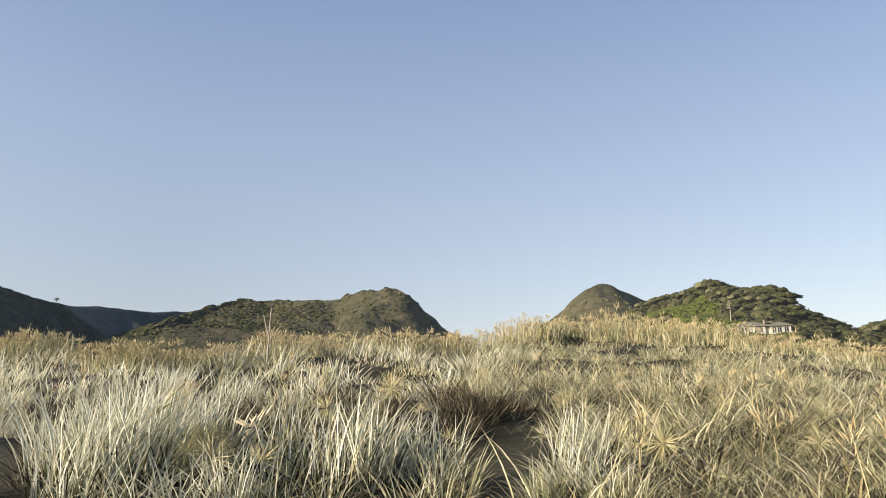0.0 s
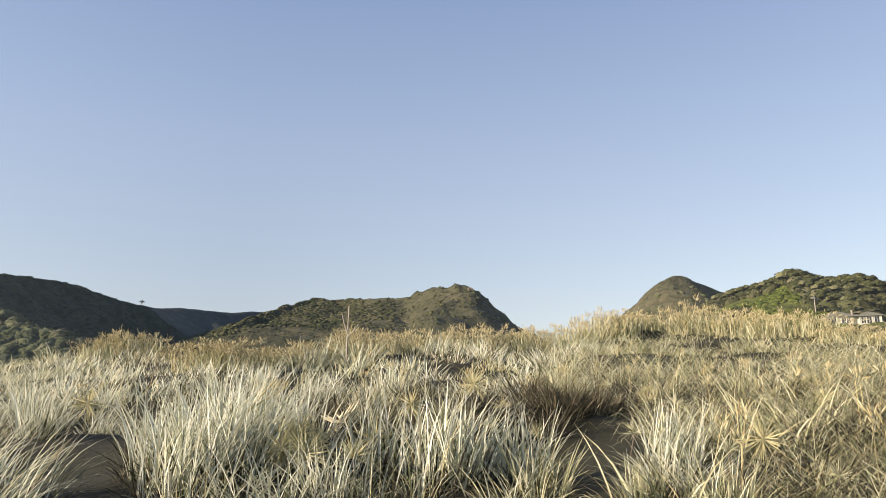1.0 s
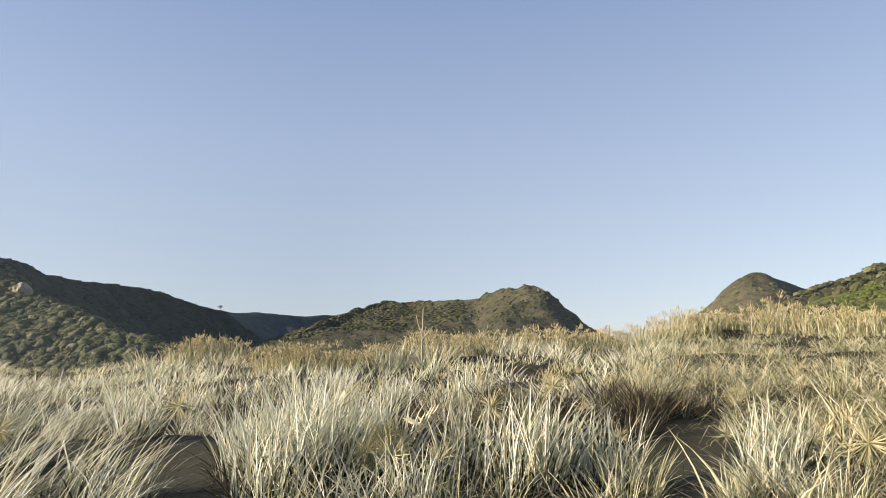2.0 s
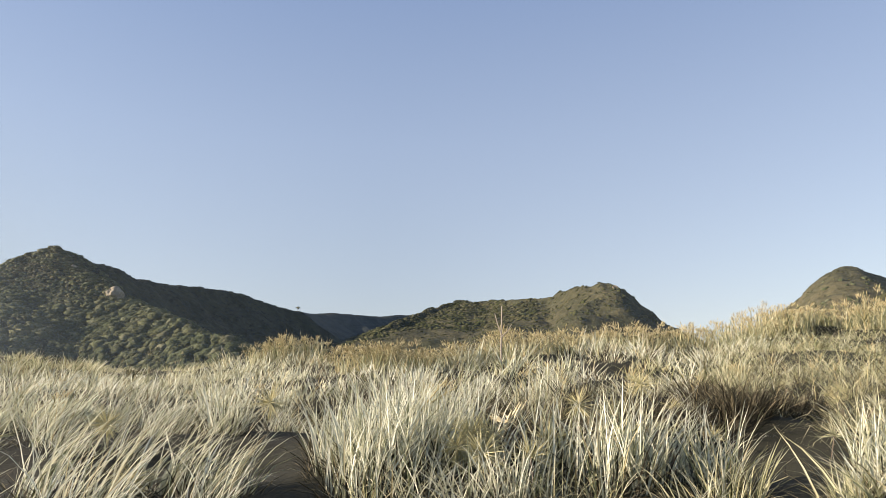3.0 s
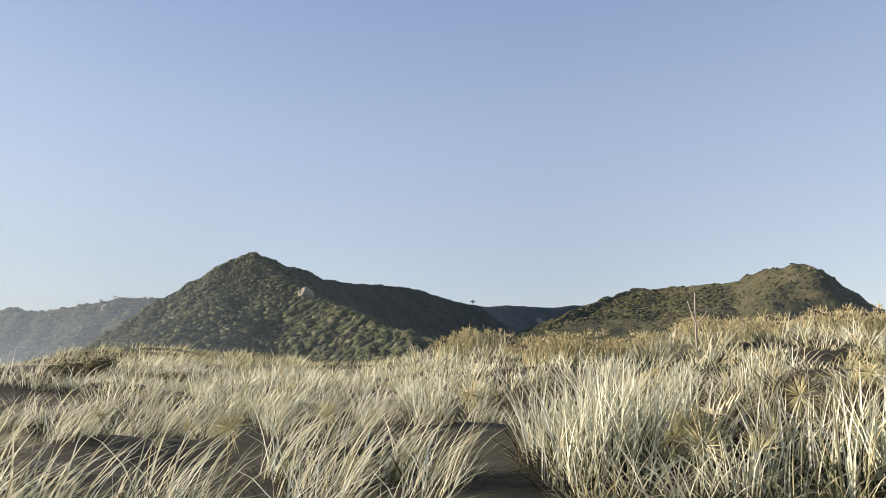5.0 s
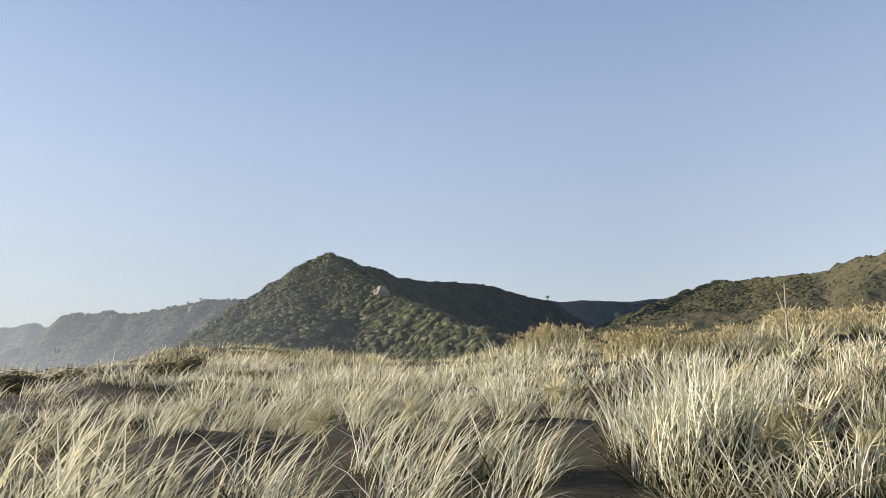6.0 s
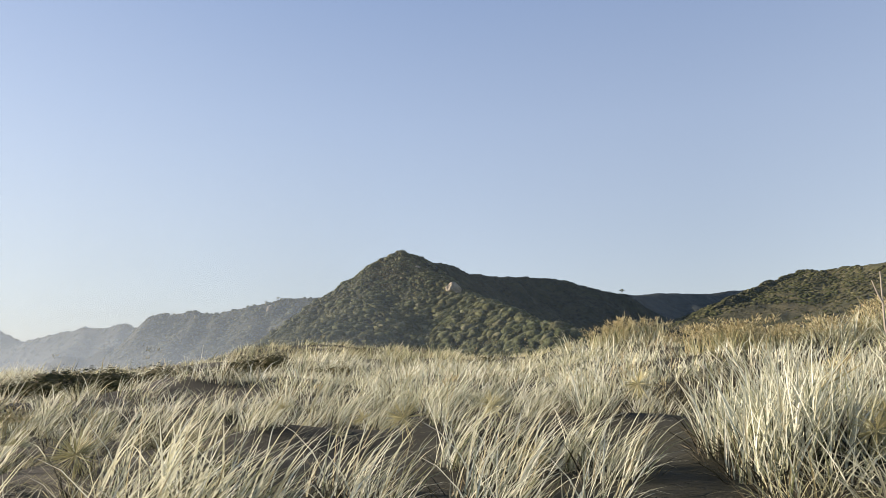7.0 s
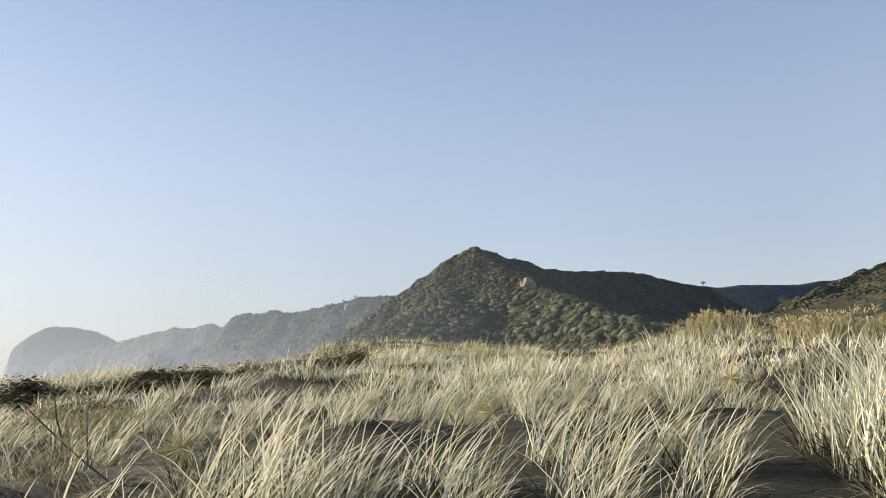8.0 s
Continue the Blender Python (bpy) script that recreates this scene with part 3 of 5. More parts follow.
# ---- grass ----
def blades(base, head, lean, curl, length, width, segs=3, fold=0.0, twist=1.5, face=None):
    """Tapering leaves from base points: heading and lean in radians; with fold each one is creased along its middle. Verts and quads."""
    n = len(base)
    s = np.linspace(0, 1, segs + 1)
    th = lean[:, None] + curl[:, None] * s[None] ** 1.4
    st = (length / segs)[:, None]
    dx, dz = np.sin(th) * st, np.cos(th) * st
    zero = np.zeros((n, 1))
    run, up = np.concatenate([zero, np.cumsum(dx[:, 1:], 1)], 1), np.concatenate([zero, np.cumsum(dz[:, 1:], 1)], 1)
    c, sn = np.cos(head)[:, None], np.sin(head)[:, None]
    P = np.stack([run * c, run * sn, up], -1) + base[:, None, :]
    q = head + rng.uniform(-twist, twist, n) if face is None else rng.normal(face, 0.55, n)
    side = np.stack([-np.sin(q), np.cos(q), np.zeros(n)], -1)[:, None, :]
    prof = np.interp(s, [0, 0.25, 0.7, 1.0], [0.75, 1.0, 0.7, 0.06])[None, :, None] * width[:, None, None] * 0.5
    if fold:
        nor = np.stack([np.cos(q), np.sin(q), np.zeros(n)], -1)[:, None, :]
        V = np.stack([P - side * prof, P + nor * prof * fold, P + side * prof], 2)
    else:
        V = np.stack([P - side * prof, P + side * prof], 2)
    cols = V.shape[2]
    per = (segs + 1) * cols
    i, j = np.meshgrid(np.arange(segs), np.arange(cols - 1), indexing="ij")
    q0 = (i * cols + j).ravel()
    quad = np.stack([q0, q0 + 1, q0 + cols + 1, q0 + cols], -1)
    F = (quad[None] + per * np.arange(n)[:, None, None]).reshape(-1, 4)
    return V.reshape(-1, 3), F



def spikes(stem_top, out, length, width):
    """Seed spikes: slim four-sided spindles from points along directions. Verts and triangles."""
    n = len(stem_top)
    out = out / (np.linalg.norm(out, axis=1, keepdims=True) + 1e-9)
    a = np.cross(out, np.array([0.31, 0.52, 0.79]))
    a /= np.linalg.norm(a, axis=1, keepdims=True) + 1e-9
    b = np.cross(out, a)
    mid = stem_top + out * (length * 0.45)[:, None]
    w = (width * 0.5)[:, None]
    V = np.stack([stem_top, mid + a * w, mid + b * w, mid - a * w, mid - b * w, stem_top + out * length[:, None]], 1)
    t = np.array([[0, 2, 1], [0, 3, 2], [0, 4, 3], [0, 1, 4], [5, 1, 2], [5, 2, 3], [5, 3, 4], [5, 4, 1]])
    return V.reshape(-1, 3), (t[None] + 6 * np.arange(n)[:, None, None]).reshape(-1, 3)


def seed_heads(tops, lean_x, count=7, length=0.085, width=0.011):
    """Golden seed heads: fans of spikes at stem tops."""
    n = len(tops)
    p = np.repeat(tops, count, 0)
    o = rng.standard_normal((n * count, 3)) * 0.6
    o[:, 2] = np.abs(o[:, 2]) + 0.6
    o[:, 0] += lean_x
    p = p + o * 0.018 + rng.standard_normal((n * count, 3)) * [0.01, 0.01, 0.02]
    return spikes(p, o, length * rng.uniform(0.6, 1.25, n * count), width * rng.uniform(0.8, 1.3, n * count))


def join(*pairs):
    V, F, n = [], [], 0
    for v, f in pairs:
        V.append(v)
        F.append(f + n)
        n += len(v)
    return np.concatenate(V), np.concatenate(F)


def tussock_blades(count, radius, tall, windy, spread, width, curve=0.5, segs=4, fold=0.7):
    ang, rad = rng.uniform(0, 6.283, count), radius * np.sqrt(rng.random(count))
    base = np.stack([rad * np.cos(ang), rad * np.sin(ang), np.full(count, -0.03)], 1)
    splay = np.where(rng.random(count) < 0.4, ang, rng.uniform(0, 6.283, count))
    lean = np.abs(rng.normal(0.12, spread, count)) + 0.25 * rad / radius * spread
    hx, hy = lean * np.cos(splay) + windy * np.cos(WIND), lean * np.sin(splay) + windy * np.sin(WIND)
    head, lean = np.arctan2(hy, hx), np.hypot(hx, hy)
    length = tall * rng.uniform(0.55, 1.15, count)
    curl = np.abs(rng.normal(curve, 0.35, count))
    return blades(base, head, lean, curl, length, width * np.where(rng.random(count) < 0.4, rng.uniform(0.35, 0.6, count), rng.uniform(0.75, 1.25, count)), segs, fold)


def seed_head_mesh(stem, seed_lean):
    """A stalk with its fan of seed spikes."""
    bm = bmesh.new()
    tube(bm, [(0, 0, 0), (seed_lean * 0.25 * stem, 0, stem * 0.6), (seed_lean * stem * 0.6, 0, stem)], (0.0026, 0.0022, 0.0018), 3)
    bm.verts.index_update()
    bmesh.ops.triangulate(bm, faces=bm.faces)
    st = (np.array([v.co[:] for v in bm.verts]), np.array([[v.index for v in f.verts] for f in bm.faces]))
    bm.free()
    return mesh_of("seed_head", *join(seed_heads(np.array([[seed_lean * stem * 0.6, 0, stem]]), seed_lean, 13, 0.055, 0.0070), st), STRAW)


def leaf_mesh(length, lean, curl):
    one = np.array([0.0])
    return mesh_of("leaf", *blades(np.zeros((1, 3)), one, one + lean, one + curl, one + length, one + 0.0088, 6, 0.7, 0.3), SILVER, True)


KINDS, TANS = [], {}
for k in range(12):
    windy = (0.05, 0.10, 0.16, 0.24)[k % 4]
    tall = (0.42, 0.36, 0.37, 0.33)[k % 4]
    fine = mesh_of("foliage", *tussock_blades((84, 110, 54, 60)[k % 4], (0.16, 0.15, 0.12, 0.13)[k % 4], tall, windy, (0.15, 0.42, 0.10, 0.15)[k % 4], (0.0094, 0.0070, 0.0074, 0.0066)[k % 4], (0.45, 0.9, 0.85, 1.15)[k % 4]), SILVER, True)
    # skirt of dead leaves, dense and dark so it also paints the base shade
    dead = mesh_of("thatch", *tussock_blades((130, 130, 70, 70)[k % 4], 0.19, tall * 0.66, windy * 0.6, 0.6, 0.0070, 0.8, 3, 0), DRY_SHADE)
    KINDS.append((fine, dead, tall, windy))
    if k % 4 < 2:
        TANS[k] = mesh_of("foliage", *tussock_blades((120, 150)[k % 4], 0.15, tall, windy, (0.2, 0.5)[k % 4], (0.0074, 0.0054)[k % 4], (0.6, 1.0)[k % 4]), TAN, True)
for k in range(4):
    fine = mesh_of("foliage", *tussock_blades(230, 0.20, 0.40, 0.10, 0.9, 0.0046, 1.45, 3, 0), TAN)
    KINDS.append((fine, KINDS[k][1], 0.4, 0.1))
for k in range(4):   # sprawling kinds
    low = mesh_of("foliage", *tussock_blades(70, 0.17, 0.42, 0.08, 0.5, 0.0098, 1.1, 5, 0.6), SILVER if k % 2 else TAN, True)
    KINDS.append((low, KINDS[k][1], 0.4, 0.1))
for k in range(2):   # all dead, for the painted shade patches
    KINDS.append((mesh_of("foliage", *tussock_blades(120, 0.15, 0.33, 0.1, 0.5, 0.0068, 0.8, 3, 0), DRY_SHADE), KINDS[k][1], 0.33, 0.1))
HEADS = [seed_head_mesh(h, l) for h, l in ((0.27, 0.1), (0.32, 0.3), (0.23, -0.1), (0.29, 0.45))]
LEAVES = [leaf_mesh(h, l, c) for h, l, c in ((0.44, 0.15, 0.7), (0.42, 0.25, 1.0), (0.45, 0.25, 1.3), (0.42, 0.12, 0.3), (0.44, 0.2, 0.6))]

# bare sand among the tussocks: bearing, distance, half-widths across and along
BARE = [(-31.5, 2.95, 0.26, 0.5), (-31.5, 4.6, 0.36, 0.35), (-31.5, 3.75, 0.24, 0.36), (-33.5, 4.15, 0.50, 0.26), (-42.5, 3.05, 0.46, 0.34), (-58, 3.4, 0.42, 0.34), (-64.5, 4.25, 0.60, 0.28), (4.5, 3.75, 0.36, 0.85), (7.3, 4.2, 0.26, 0.35), (1.5, 4.1, 0.2, 0.22), (-4.5, 4.1, 0.3, 0.2), (-14, 4.2, 0.4, 0.18), (-20.5, 4.5, 0.4, 0.18), (5.5, 3.0, 0.24, 0.4), (-2.5, 3.05, 0.13, 0.35),
        (-29.5, 2.6, 0.24, 0.36), (-50, 3.05, 0.38, 0.28), (-55.5, 3.6, 0.5, 0.24), (-39, 4.0, 0.42, 0.24), (-47, 4.0, 0.42, 0.22), (-52, 4.6, 0.4, 0.2), (-13.5, 3.2, 0.22, 0.32), (-0.8, 3.5, 0.16, 0.25), (12.0, 3.2, 0.16, 0.2)]


# dead grass patches, dark in place of shade: bearing, distance, half-widths across and along
DEAD_SHADE = [(-4.5, 5.6, 0.55, 0.6), (-0.5, 4.7, 0.5, 0.5), (2.5, 4.7, 0.4, 0.4), (-9.5, 4.6, 0.35, 0.3), (5.5, 5.1, 0.4, 0.35), (-17, 5.2, 0.5, 0.4), (-27, 6.2, 0.6, 0.5), (-13, 3.9, 0.35, 0.25), (-2.5, 3.9, 0.35, 0.3), (-8.5, 3.5, 0.25, 0.35), (-3.2, 3.25, 0.1, 0.2), (-15, 3.3, 0.2, 0.25)]


def within(x, y, patches, grow=0.0):
    out = np.zeros(np.shape(x), dtype=bool)
    for a, d, w, l in patches:
        cx, cy = polar(a, d)
        ca, sa = math.cos(radians(a)), math.sin(radians(a))
        out |= (((x - cx) * ca - (y - cy) * sa) / (w + grow)) ** 2 + (((x - cx) * sa + (y - cy) * ca) / (l + grow)) ** 2 < 1
    return out


def bare(x, y, tufts=False):
    out = within(x, y, BARE, 0.09)
    az = np.degrees(np.arctan2(x, y))
    far = np.hypot(x, y)
    open_sand = fbm(x, y, 0.95, 2, 131) > np.interp(az, [-45, -25, 30], [0.38, 0.65, 0.95]) + np.clip(far - 4.5, 0, 9) * 0.3
    return out | open_sand if tufts else out


def tussock(x, y, kind, size, turn, seeds, leaves, label):
    fine, dead, tall, windy = KINDS[kind]
    ob = new("grass_tussock")
    ob.matrix_world = Matrix.Translation((x, y, float(ground(x, y)) - 0.01)) @ Matrix.Rotation(turn, 4, "Z") @ Matrix.Scale(size, 4)
    warm = kind in TANS and math.degrees(math.atan2(x, y)) > rng.normal(-6, 13) and rng.random() < 0.72
    child("foliage", TANS[kind] if warm else fine, ob)
    child("thatch", dead, ob, "dry brown skirt of dead leaves, toned dark for the shade at the base")
    for n in range(seeds):
        q, r = rng.uniform(0, 6.28), rng.uniform(0.02, 0.13)
        head = child("seed_head", HEADS[rng.integers(0, 4)], ob, "golden dry seed head")
        head.matrix_basis = Matrix.Translation((r * math.cos(q), r * math.sin(q), 0)) @ Matrix.Rotation(WIND + rng.normal(0, 0.9), 4, "Z")
    for n in range(leaves):
        q, r = rng.uniform(0, 6.28), rng.uniform(0.02, 0.14)
        blade = child("leaf", LEAVES[rng.integers(0, 3 if windy > 0.15 else 5)], ob)
        way = WIND + rng.normal(0, 0.35) if windy > 0.15 else rng.uniform(0, 6.28)
        blade.matrix_basis = Matrix.Translation((r * math.cos(q), r * math.sin(q), -0.02)) @ Matrix.Rotation(way, 4, "Z")
    return tagged(ob, label, "grass", "dune grass tussocks")


SPRAWLED = "sprawling dune grass tussock with drooping leaves"
FLOPPED = "tangled flopped mound of fine straw-coloured dune grass"
LABELS = ("upright silvery dune grass tussock on dark sand", "low silvery dune grass tussock on dark sand",
          "wind-bent pale dune grass tussock on dark sand", "wind-combed low dune grass tussock on dark sand")
# the clumps that stand out: bearing, distance, kind, size
for a, d, k, s in [(-27.2, 3.42, 0, 0.85), (-26.3, 3.0, 4, 0.85), (-26.8, 3.75, 8, 0.95), (-24.8, 3.25, 0, 1.0), (-23.0, 3.2, 4, 1.1), (-20.5, 3.35, 8, 1.0), (-22.5, 3.6, 0, 1.1), (-17.5, 3.5, 4, 1.0), (-11.5, 3.3, 8, 0.95), (-5.5, 3.2, 4, 0.9), (-0.8, 3.3, 8, 0.85), (10.2, 3.3, 8, 0.75), (11.0, 3.6, 4, 0.95), (7.8, 2.75, 0, 0.5), (0.4, 3.0, 8, 0.7),
                   (-37.0, 2.95, 2, 0.75), (-38.5, 3.25, 6, 0.9), (-40.0, 3.3, 10, 1.0), (-44.0, 3.15, 2, 0.95), (-47.0, 3.4, 6, 1.0), (-56.0, 3.1, 2, 1.0), (-66.0, 3.2, 10, 1.1), (-69.0, 3.4, 2, 1.1),
                   (-70.0, 2.75, 2, 1.1), (-67.5, 2.9, 6, 1.15), (-65.0, 2.8, 10, 1.1), (-62.5, 3.0, 2, 1.1), (-54.0, 2.85, 10, 0.9), (-46.0, 2.8, 2, 1.0), (-36.0, 3.1, 10, 0.9)]:
    x, y = polar(a, d)
    tussock(x, y, k, s, rng.uniform(-0.4, 0.4), 0, 12 if k % 4 < 2 else 7, LABELS[k % 4])
for a in np.r_[np.arange(-82, -60, 3.0), -57.5, -56, -47.5, -46.5, -39.5]:
    x, y = polar(a + rng.normal(0, 0.8), rng.uniform(2.35, 2.75))
    k = int(4 * rng.integers(0, 3) + 2)
    tussock(x, y, k, rng.uniform(0.65, 0.9), rng.uniform(-0.2, 0.2), 0, 4, LABELS[2])
for a in np.arange(-24, 14, 2.1):
    if 0.5 < a < 8.5 or min(abs(a + 17.8), abs(a + 11.9), abs(a + 6.2)) < 1.3:
        continue
    x, y = polar(a + rng.normal(0, 0.6), rng.uniform(2.55, 2.95))
    k = int(rng.choice([0, 4, 16, 17, 18, 19]))
    tussock(x, y, k, rng.uniform(0.55, 0.75), rng.uniform(-3, 3), 0, 5, SPRAWLED if k > 15 else LABELS[0])
spots = []
for attempt in range(2600):
    if len(spots) > 175:
        break
    a, d = rng.uniform(-86, 38), math.sqrt(rng.uniform(2.35 ** 2, 6.8 ** 2))
    x, y = polar(a, d)
    if (-63 < a < -33 and d < 2.95) or (a < 14 and d < 2.85):
        continue
    if bool(bare(x, y, True)) or bool(within(x, y, DEAD_SHADE)) or any((x - p) ** 2 + (y - q) ** 2 < ((0.95 if -66 < a < -29 else 0.42 if a < 7 else 0.17) if d < 4.4 else 0.13 if a < 5 else 0.09) for p, q in spots):
        continue
    spots.append((x, y))
    windy = a < -30 + rng.normal(0, 8)
    k = 4 * rng.integers(0, 3) + (rng.choice([2, 3]) if windy else rng.choice([0, 1], p=[0.3, 0.7] if a > 4 else [0.6, 0.4]))
    if not windy and rng.random() < np.interp(a, [-24, -14, 0, 6, 12], [0, 0.2, 0.35, 0.6, 0.75]):
        k = 12 + rng.integers(0, 4)
    elif a < -65 and d < 5.5 and rng.random() < 0.5:
        k = 12 + rng.integers(0, 4)
    elif not windy and d < 4.5 and rng.random() < 0.45:
        k = 16 + rng.integers(0, 4)
    seeds = rng.poisson(np.interp(a, [-80, -35, -25, 0, 10, 40], [0.1, 0.2, 0.6, 0.9, 0.8, 0.7]))
    tussock(x, y, int(k), rng.uniform(0.75, 1.12) if d < 4.5 else rng.uniform(0.65, 0.95), rng.uniform(-0.3, 0.3), int(seeds), (6 if windy else 0 if k > 11 else 13) if d < 4.6 else 0, SPRAWLED if k > 15 else FLOPPED if k > 11 else LABELS[k % 4])


# dark dead tussocks that stand in for shade between the clumps
for a, d, w, l in DEAD_SHADE:
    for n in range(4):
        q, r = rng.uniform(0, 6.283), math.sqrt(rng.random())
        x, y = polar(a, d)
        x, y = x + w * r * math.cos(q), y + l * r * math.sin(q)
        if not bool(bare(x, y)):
            tussock(x, y, 20 + n % 2, rng.uniform(0.8, 1.1), rng.uniform(-3, 3), 0, 0, "dead brown dune grass tussock standing in for shade between clumps")
# soft tangle of fine grass over the landward foreground
soft = []
for attempt in range(900):
    a, d = rng.uniform(8.5, 38), math.sqrt(rng.uniform(2.5 ** 2, 5.0 ** 2))
    x, y = polar(a, d)
    if bool(bare(x, y)) or any((x - p) ** 2 + (y - q) ** 2 < 0.066 for p, q in soft):
        continue
    soft.append((x, y))
    k = int(rng.choice([1, 12, 13, 14, 15, 12, 14, 16, 18]))
    tussock(x, y, k, rng.uniform(0.75, 1.0), rng.uniform(-3, 3), int(rng.poisson(0.25)), 0, SPRAWLED if k > 15 else FLOPPED if k > 11 else LABELS[1])


# brown tangle at the seaward end, and small wind-bent tufts over the open sand
low = []
for attempt in range(1100):
    seaward = attempt % 2
    a, d = (rng.uniform(-87, -63), math.sqrt(rng.uniform(2.3 ** 2, 5.2 ** 2))) if seaward else (rng.uniform(-63, -30), math.sqrt(rng.uniform(4.4 ** 2, 6.6 ** 2)))
    x, y = polar(a, d)
    if bool(bare(x, y)) or any((x - p) ** 2 + (y - q) ** 2 < (0.11 if seaward else 0.34) for p, q in low):
        continue
    low.append((x, y))
    k = int(rng.choice([12, 13, 14, 15, 2, 7])) if seaward else int(4 * rng.integers(0, 3) + rng.choice([2, 3]))
    tussock(x, y, k, rng.uniform(0.5, 0.75) if k > 11 else rng.uniform(0.65, 0.95), rng.uniform(-0.3, 0.3), 0, 0 if k > 11 else 4, FLOPPED if k > 11 else LABELS[k % 4])


def carpet(name, label, d0, d1, per_m2, width, tall, segs, seeds_m2, az=(-88, 42)):
    area = math.pi * (d1 ** 2 - d0 ** 2) * (az[1] - az[0]) / 360
    # blades stand in tufts
    each = 48
    tufts = int(area * per_m2 / each)
    a, d = rng.uniform(*az, tufts), np.sqrt(rng.uniform(d0 ** 2, d1 ** 2, tufts))
    x, y = polar(a, d)
    ok = ~bare(x, y, d0 < 4)
    if d0 < 4:
        ok &= (fbm(x, y, 0.9, 2, 77) > rng.uniform(-0.7, 0.05, tufts)) & ((a > -28) | (a < -63) | (d > 5.2) | (rng.random(tufts) < 0.6))
    x, y, a, d = x[ok], y[ok], a[ok], d[ok]
    lot = len(x)
    # low brown tufts fill the gaps between the tussocks and the patches standing in for shade
    gap = (fbm(x, y, 0.9, 2, 77) < rng.uniform(-0.65, 0.1, lot)) | within(x, y, DEAD_SHADE)
    warm, size, bias = rng.random(lot), rng.uniform(0.6, 1.35, lot) * np.where(gap, 0.72, 1), rng.normal(0, 1, (lot, 2))
    x, y, a, d, warm, size, bx, by, gap = (np.repeat(k, each) for k in (x, y, a, d, warm, size, bias[:, 0], bias[:, 1], gap))
    n = len(x)
    sd = 0.055 + 0.0058 * d
    ox, oy = rng.normal(0, 1, n), rng.normal(0, 1, n)
    x, y = x + ox * sd, y + oy * sd
    base = np.stack([x, y, ground(x, y) - 0.02], 1)
    windy = np.interp(a, [-80, -45, -25, 10], [0.34, 0.32, 0.14, 0.08]) * np.interp(d, [4, 8], [1.0, 0.7])
    way, lean = rng.uniform(0, 6.283, n), np.abs(rng.normal(0.12, 1, n)) * np.interp(a, [-50, -25, 0, 12], [0.15, 0.32, 0.45, 0.85])
    hx, hy = lean * np.cos(way) + 0.7 * windy * np.cos(WIND) + 0.14 * bx + 0.24 * ox, lean * np.sin(way) + 0.7 * windy * np.sin(WIND) + 0.14 * by + 0.24 * oy
    hide = np.interp(a, HOLLOW[:, 0], HOLLOW[:, 1])
    tuft_tall = size * np.where((a < -56) & (d > hide - 2.4) & (d < hide + 0.3), np.interp(d, [7, 8, 8.6], [0.85, 0.72, 0.64]), 1) * np.where(a < -36, np.interp(d, [11, 14], [1, 0.72]), 1) * np.clip(1 + 0.55 * fbm(x, y, 1.3, 2, 91), 0.72, 1.6) * np.exp(-0.13 * (ox ** 2 + oy ** 2))
    tan = 0.75 * warm + 0.25 * rng.random(n) < np.interp(a + 6 * fbm(x, y, 1.5, 2, 61), [-30, -5, 10], [0.06, 0.3, 0.85]) + np.interp(d, [12, 15], [0, 1.1]) * (fbm(x, y, 3.0, 2, 62) + 0.85)
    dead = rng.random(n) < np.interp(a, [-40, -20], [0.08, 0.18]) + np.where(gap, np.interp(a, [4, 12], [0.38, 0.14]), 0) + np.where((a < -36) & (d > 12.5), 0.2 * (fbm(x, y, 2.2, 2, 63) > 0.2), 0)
    proud = rng.random(n) < 0.14
    wide, tuft_tall = width * np.where(proud, 1.4, rng.uniform(0.6, 1.15, n)), np.minimum(tuft_tall, 1.15) * np.where(proud, 1.1, 1)
    for sel, mat, tone, low in ((~tan & ~dead, SILVER, "silvery ", 1), (tan & ~dead, TAN, "tan ", 1), (dead, DRY_SHADE, "dead brown leaves in the ", 0.7)):
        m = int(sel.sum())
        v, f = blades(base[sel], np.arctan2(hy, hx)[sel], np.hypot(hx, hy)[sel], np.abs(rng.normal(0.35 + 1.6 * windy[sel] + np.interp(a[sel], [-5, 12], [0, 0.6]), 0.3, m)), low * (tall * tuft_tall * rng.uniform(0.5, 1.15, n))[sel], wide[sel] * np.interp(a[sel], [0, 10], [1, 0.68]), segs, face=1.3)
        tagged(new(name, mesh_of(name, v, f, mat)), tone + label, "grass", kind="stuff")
    m = int(area * seeds_m2)
    a, d = rng.uniform(*az, m), np.sqrt(rng.uniform(d0 ** 2, d1 ** 2, m))
    x, y = polar(a, d)
    crest = np.interp(a, CREST[:, 0], CREST[:, 1])
    chance = np.interp(a, [-80, -40, -32, -20, 0, 10, 40], [0.02, 0.06, 0.4, 0.5, 0.55, 0.65, 0.6]) * (0.2 + 0.8 * np.exp(-((d - crest) / 3.0) ** 2)) * (0.55 + 0.6 * fbm(x, y, 1.5, 2, 33))
    ok = (rng.random(m) < chance) & ~bare(x, y)
    x, y = x[ok], y[ok]
    tops = np.stack([x, y, ground(x, y) + tall * rng.uniform(0.6, 1.12, len(x))], 1)
    if len(x):
        v, f = seed_heads(tops, 0.1, 9, 0.058, max(0.0068, width * 0.68))
        tagged(new("seed_heads", mesh_of("seed_heads", v, f, STRAW)), "golden dry seed heads over the dune grass", "seed heads", kind="stuff")


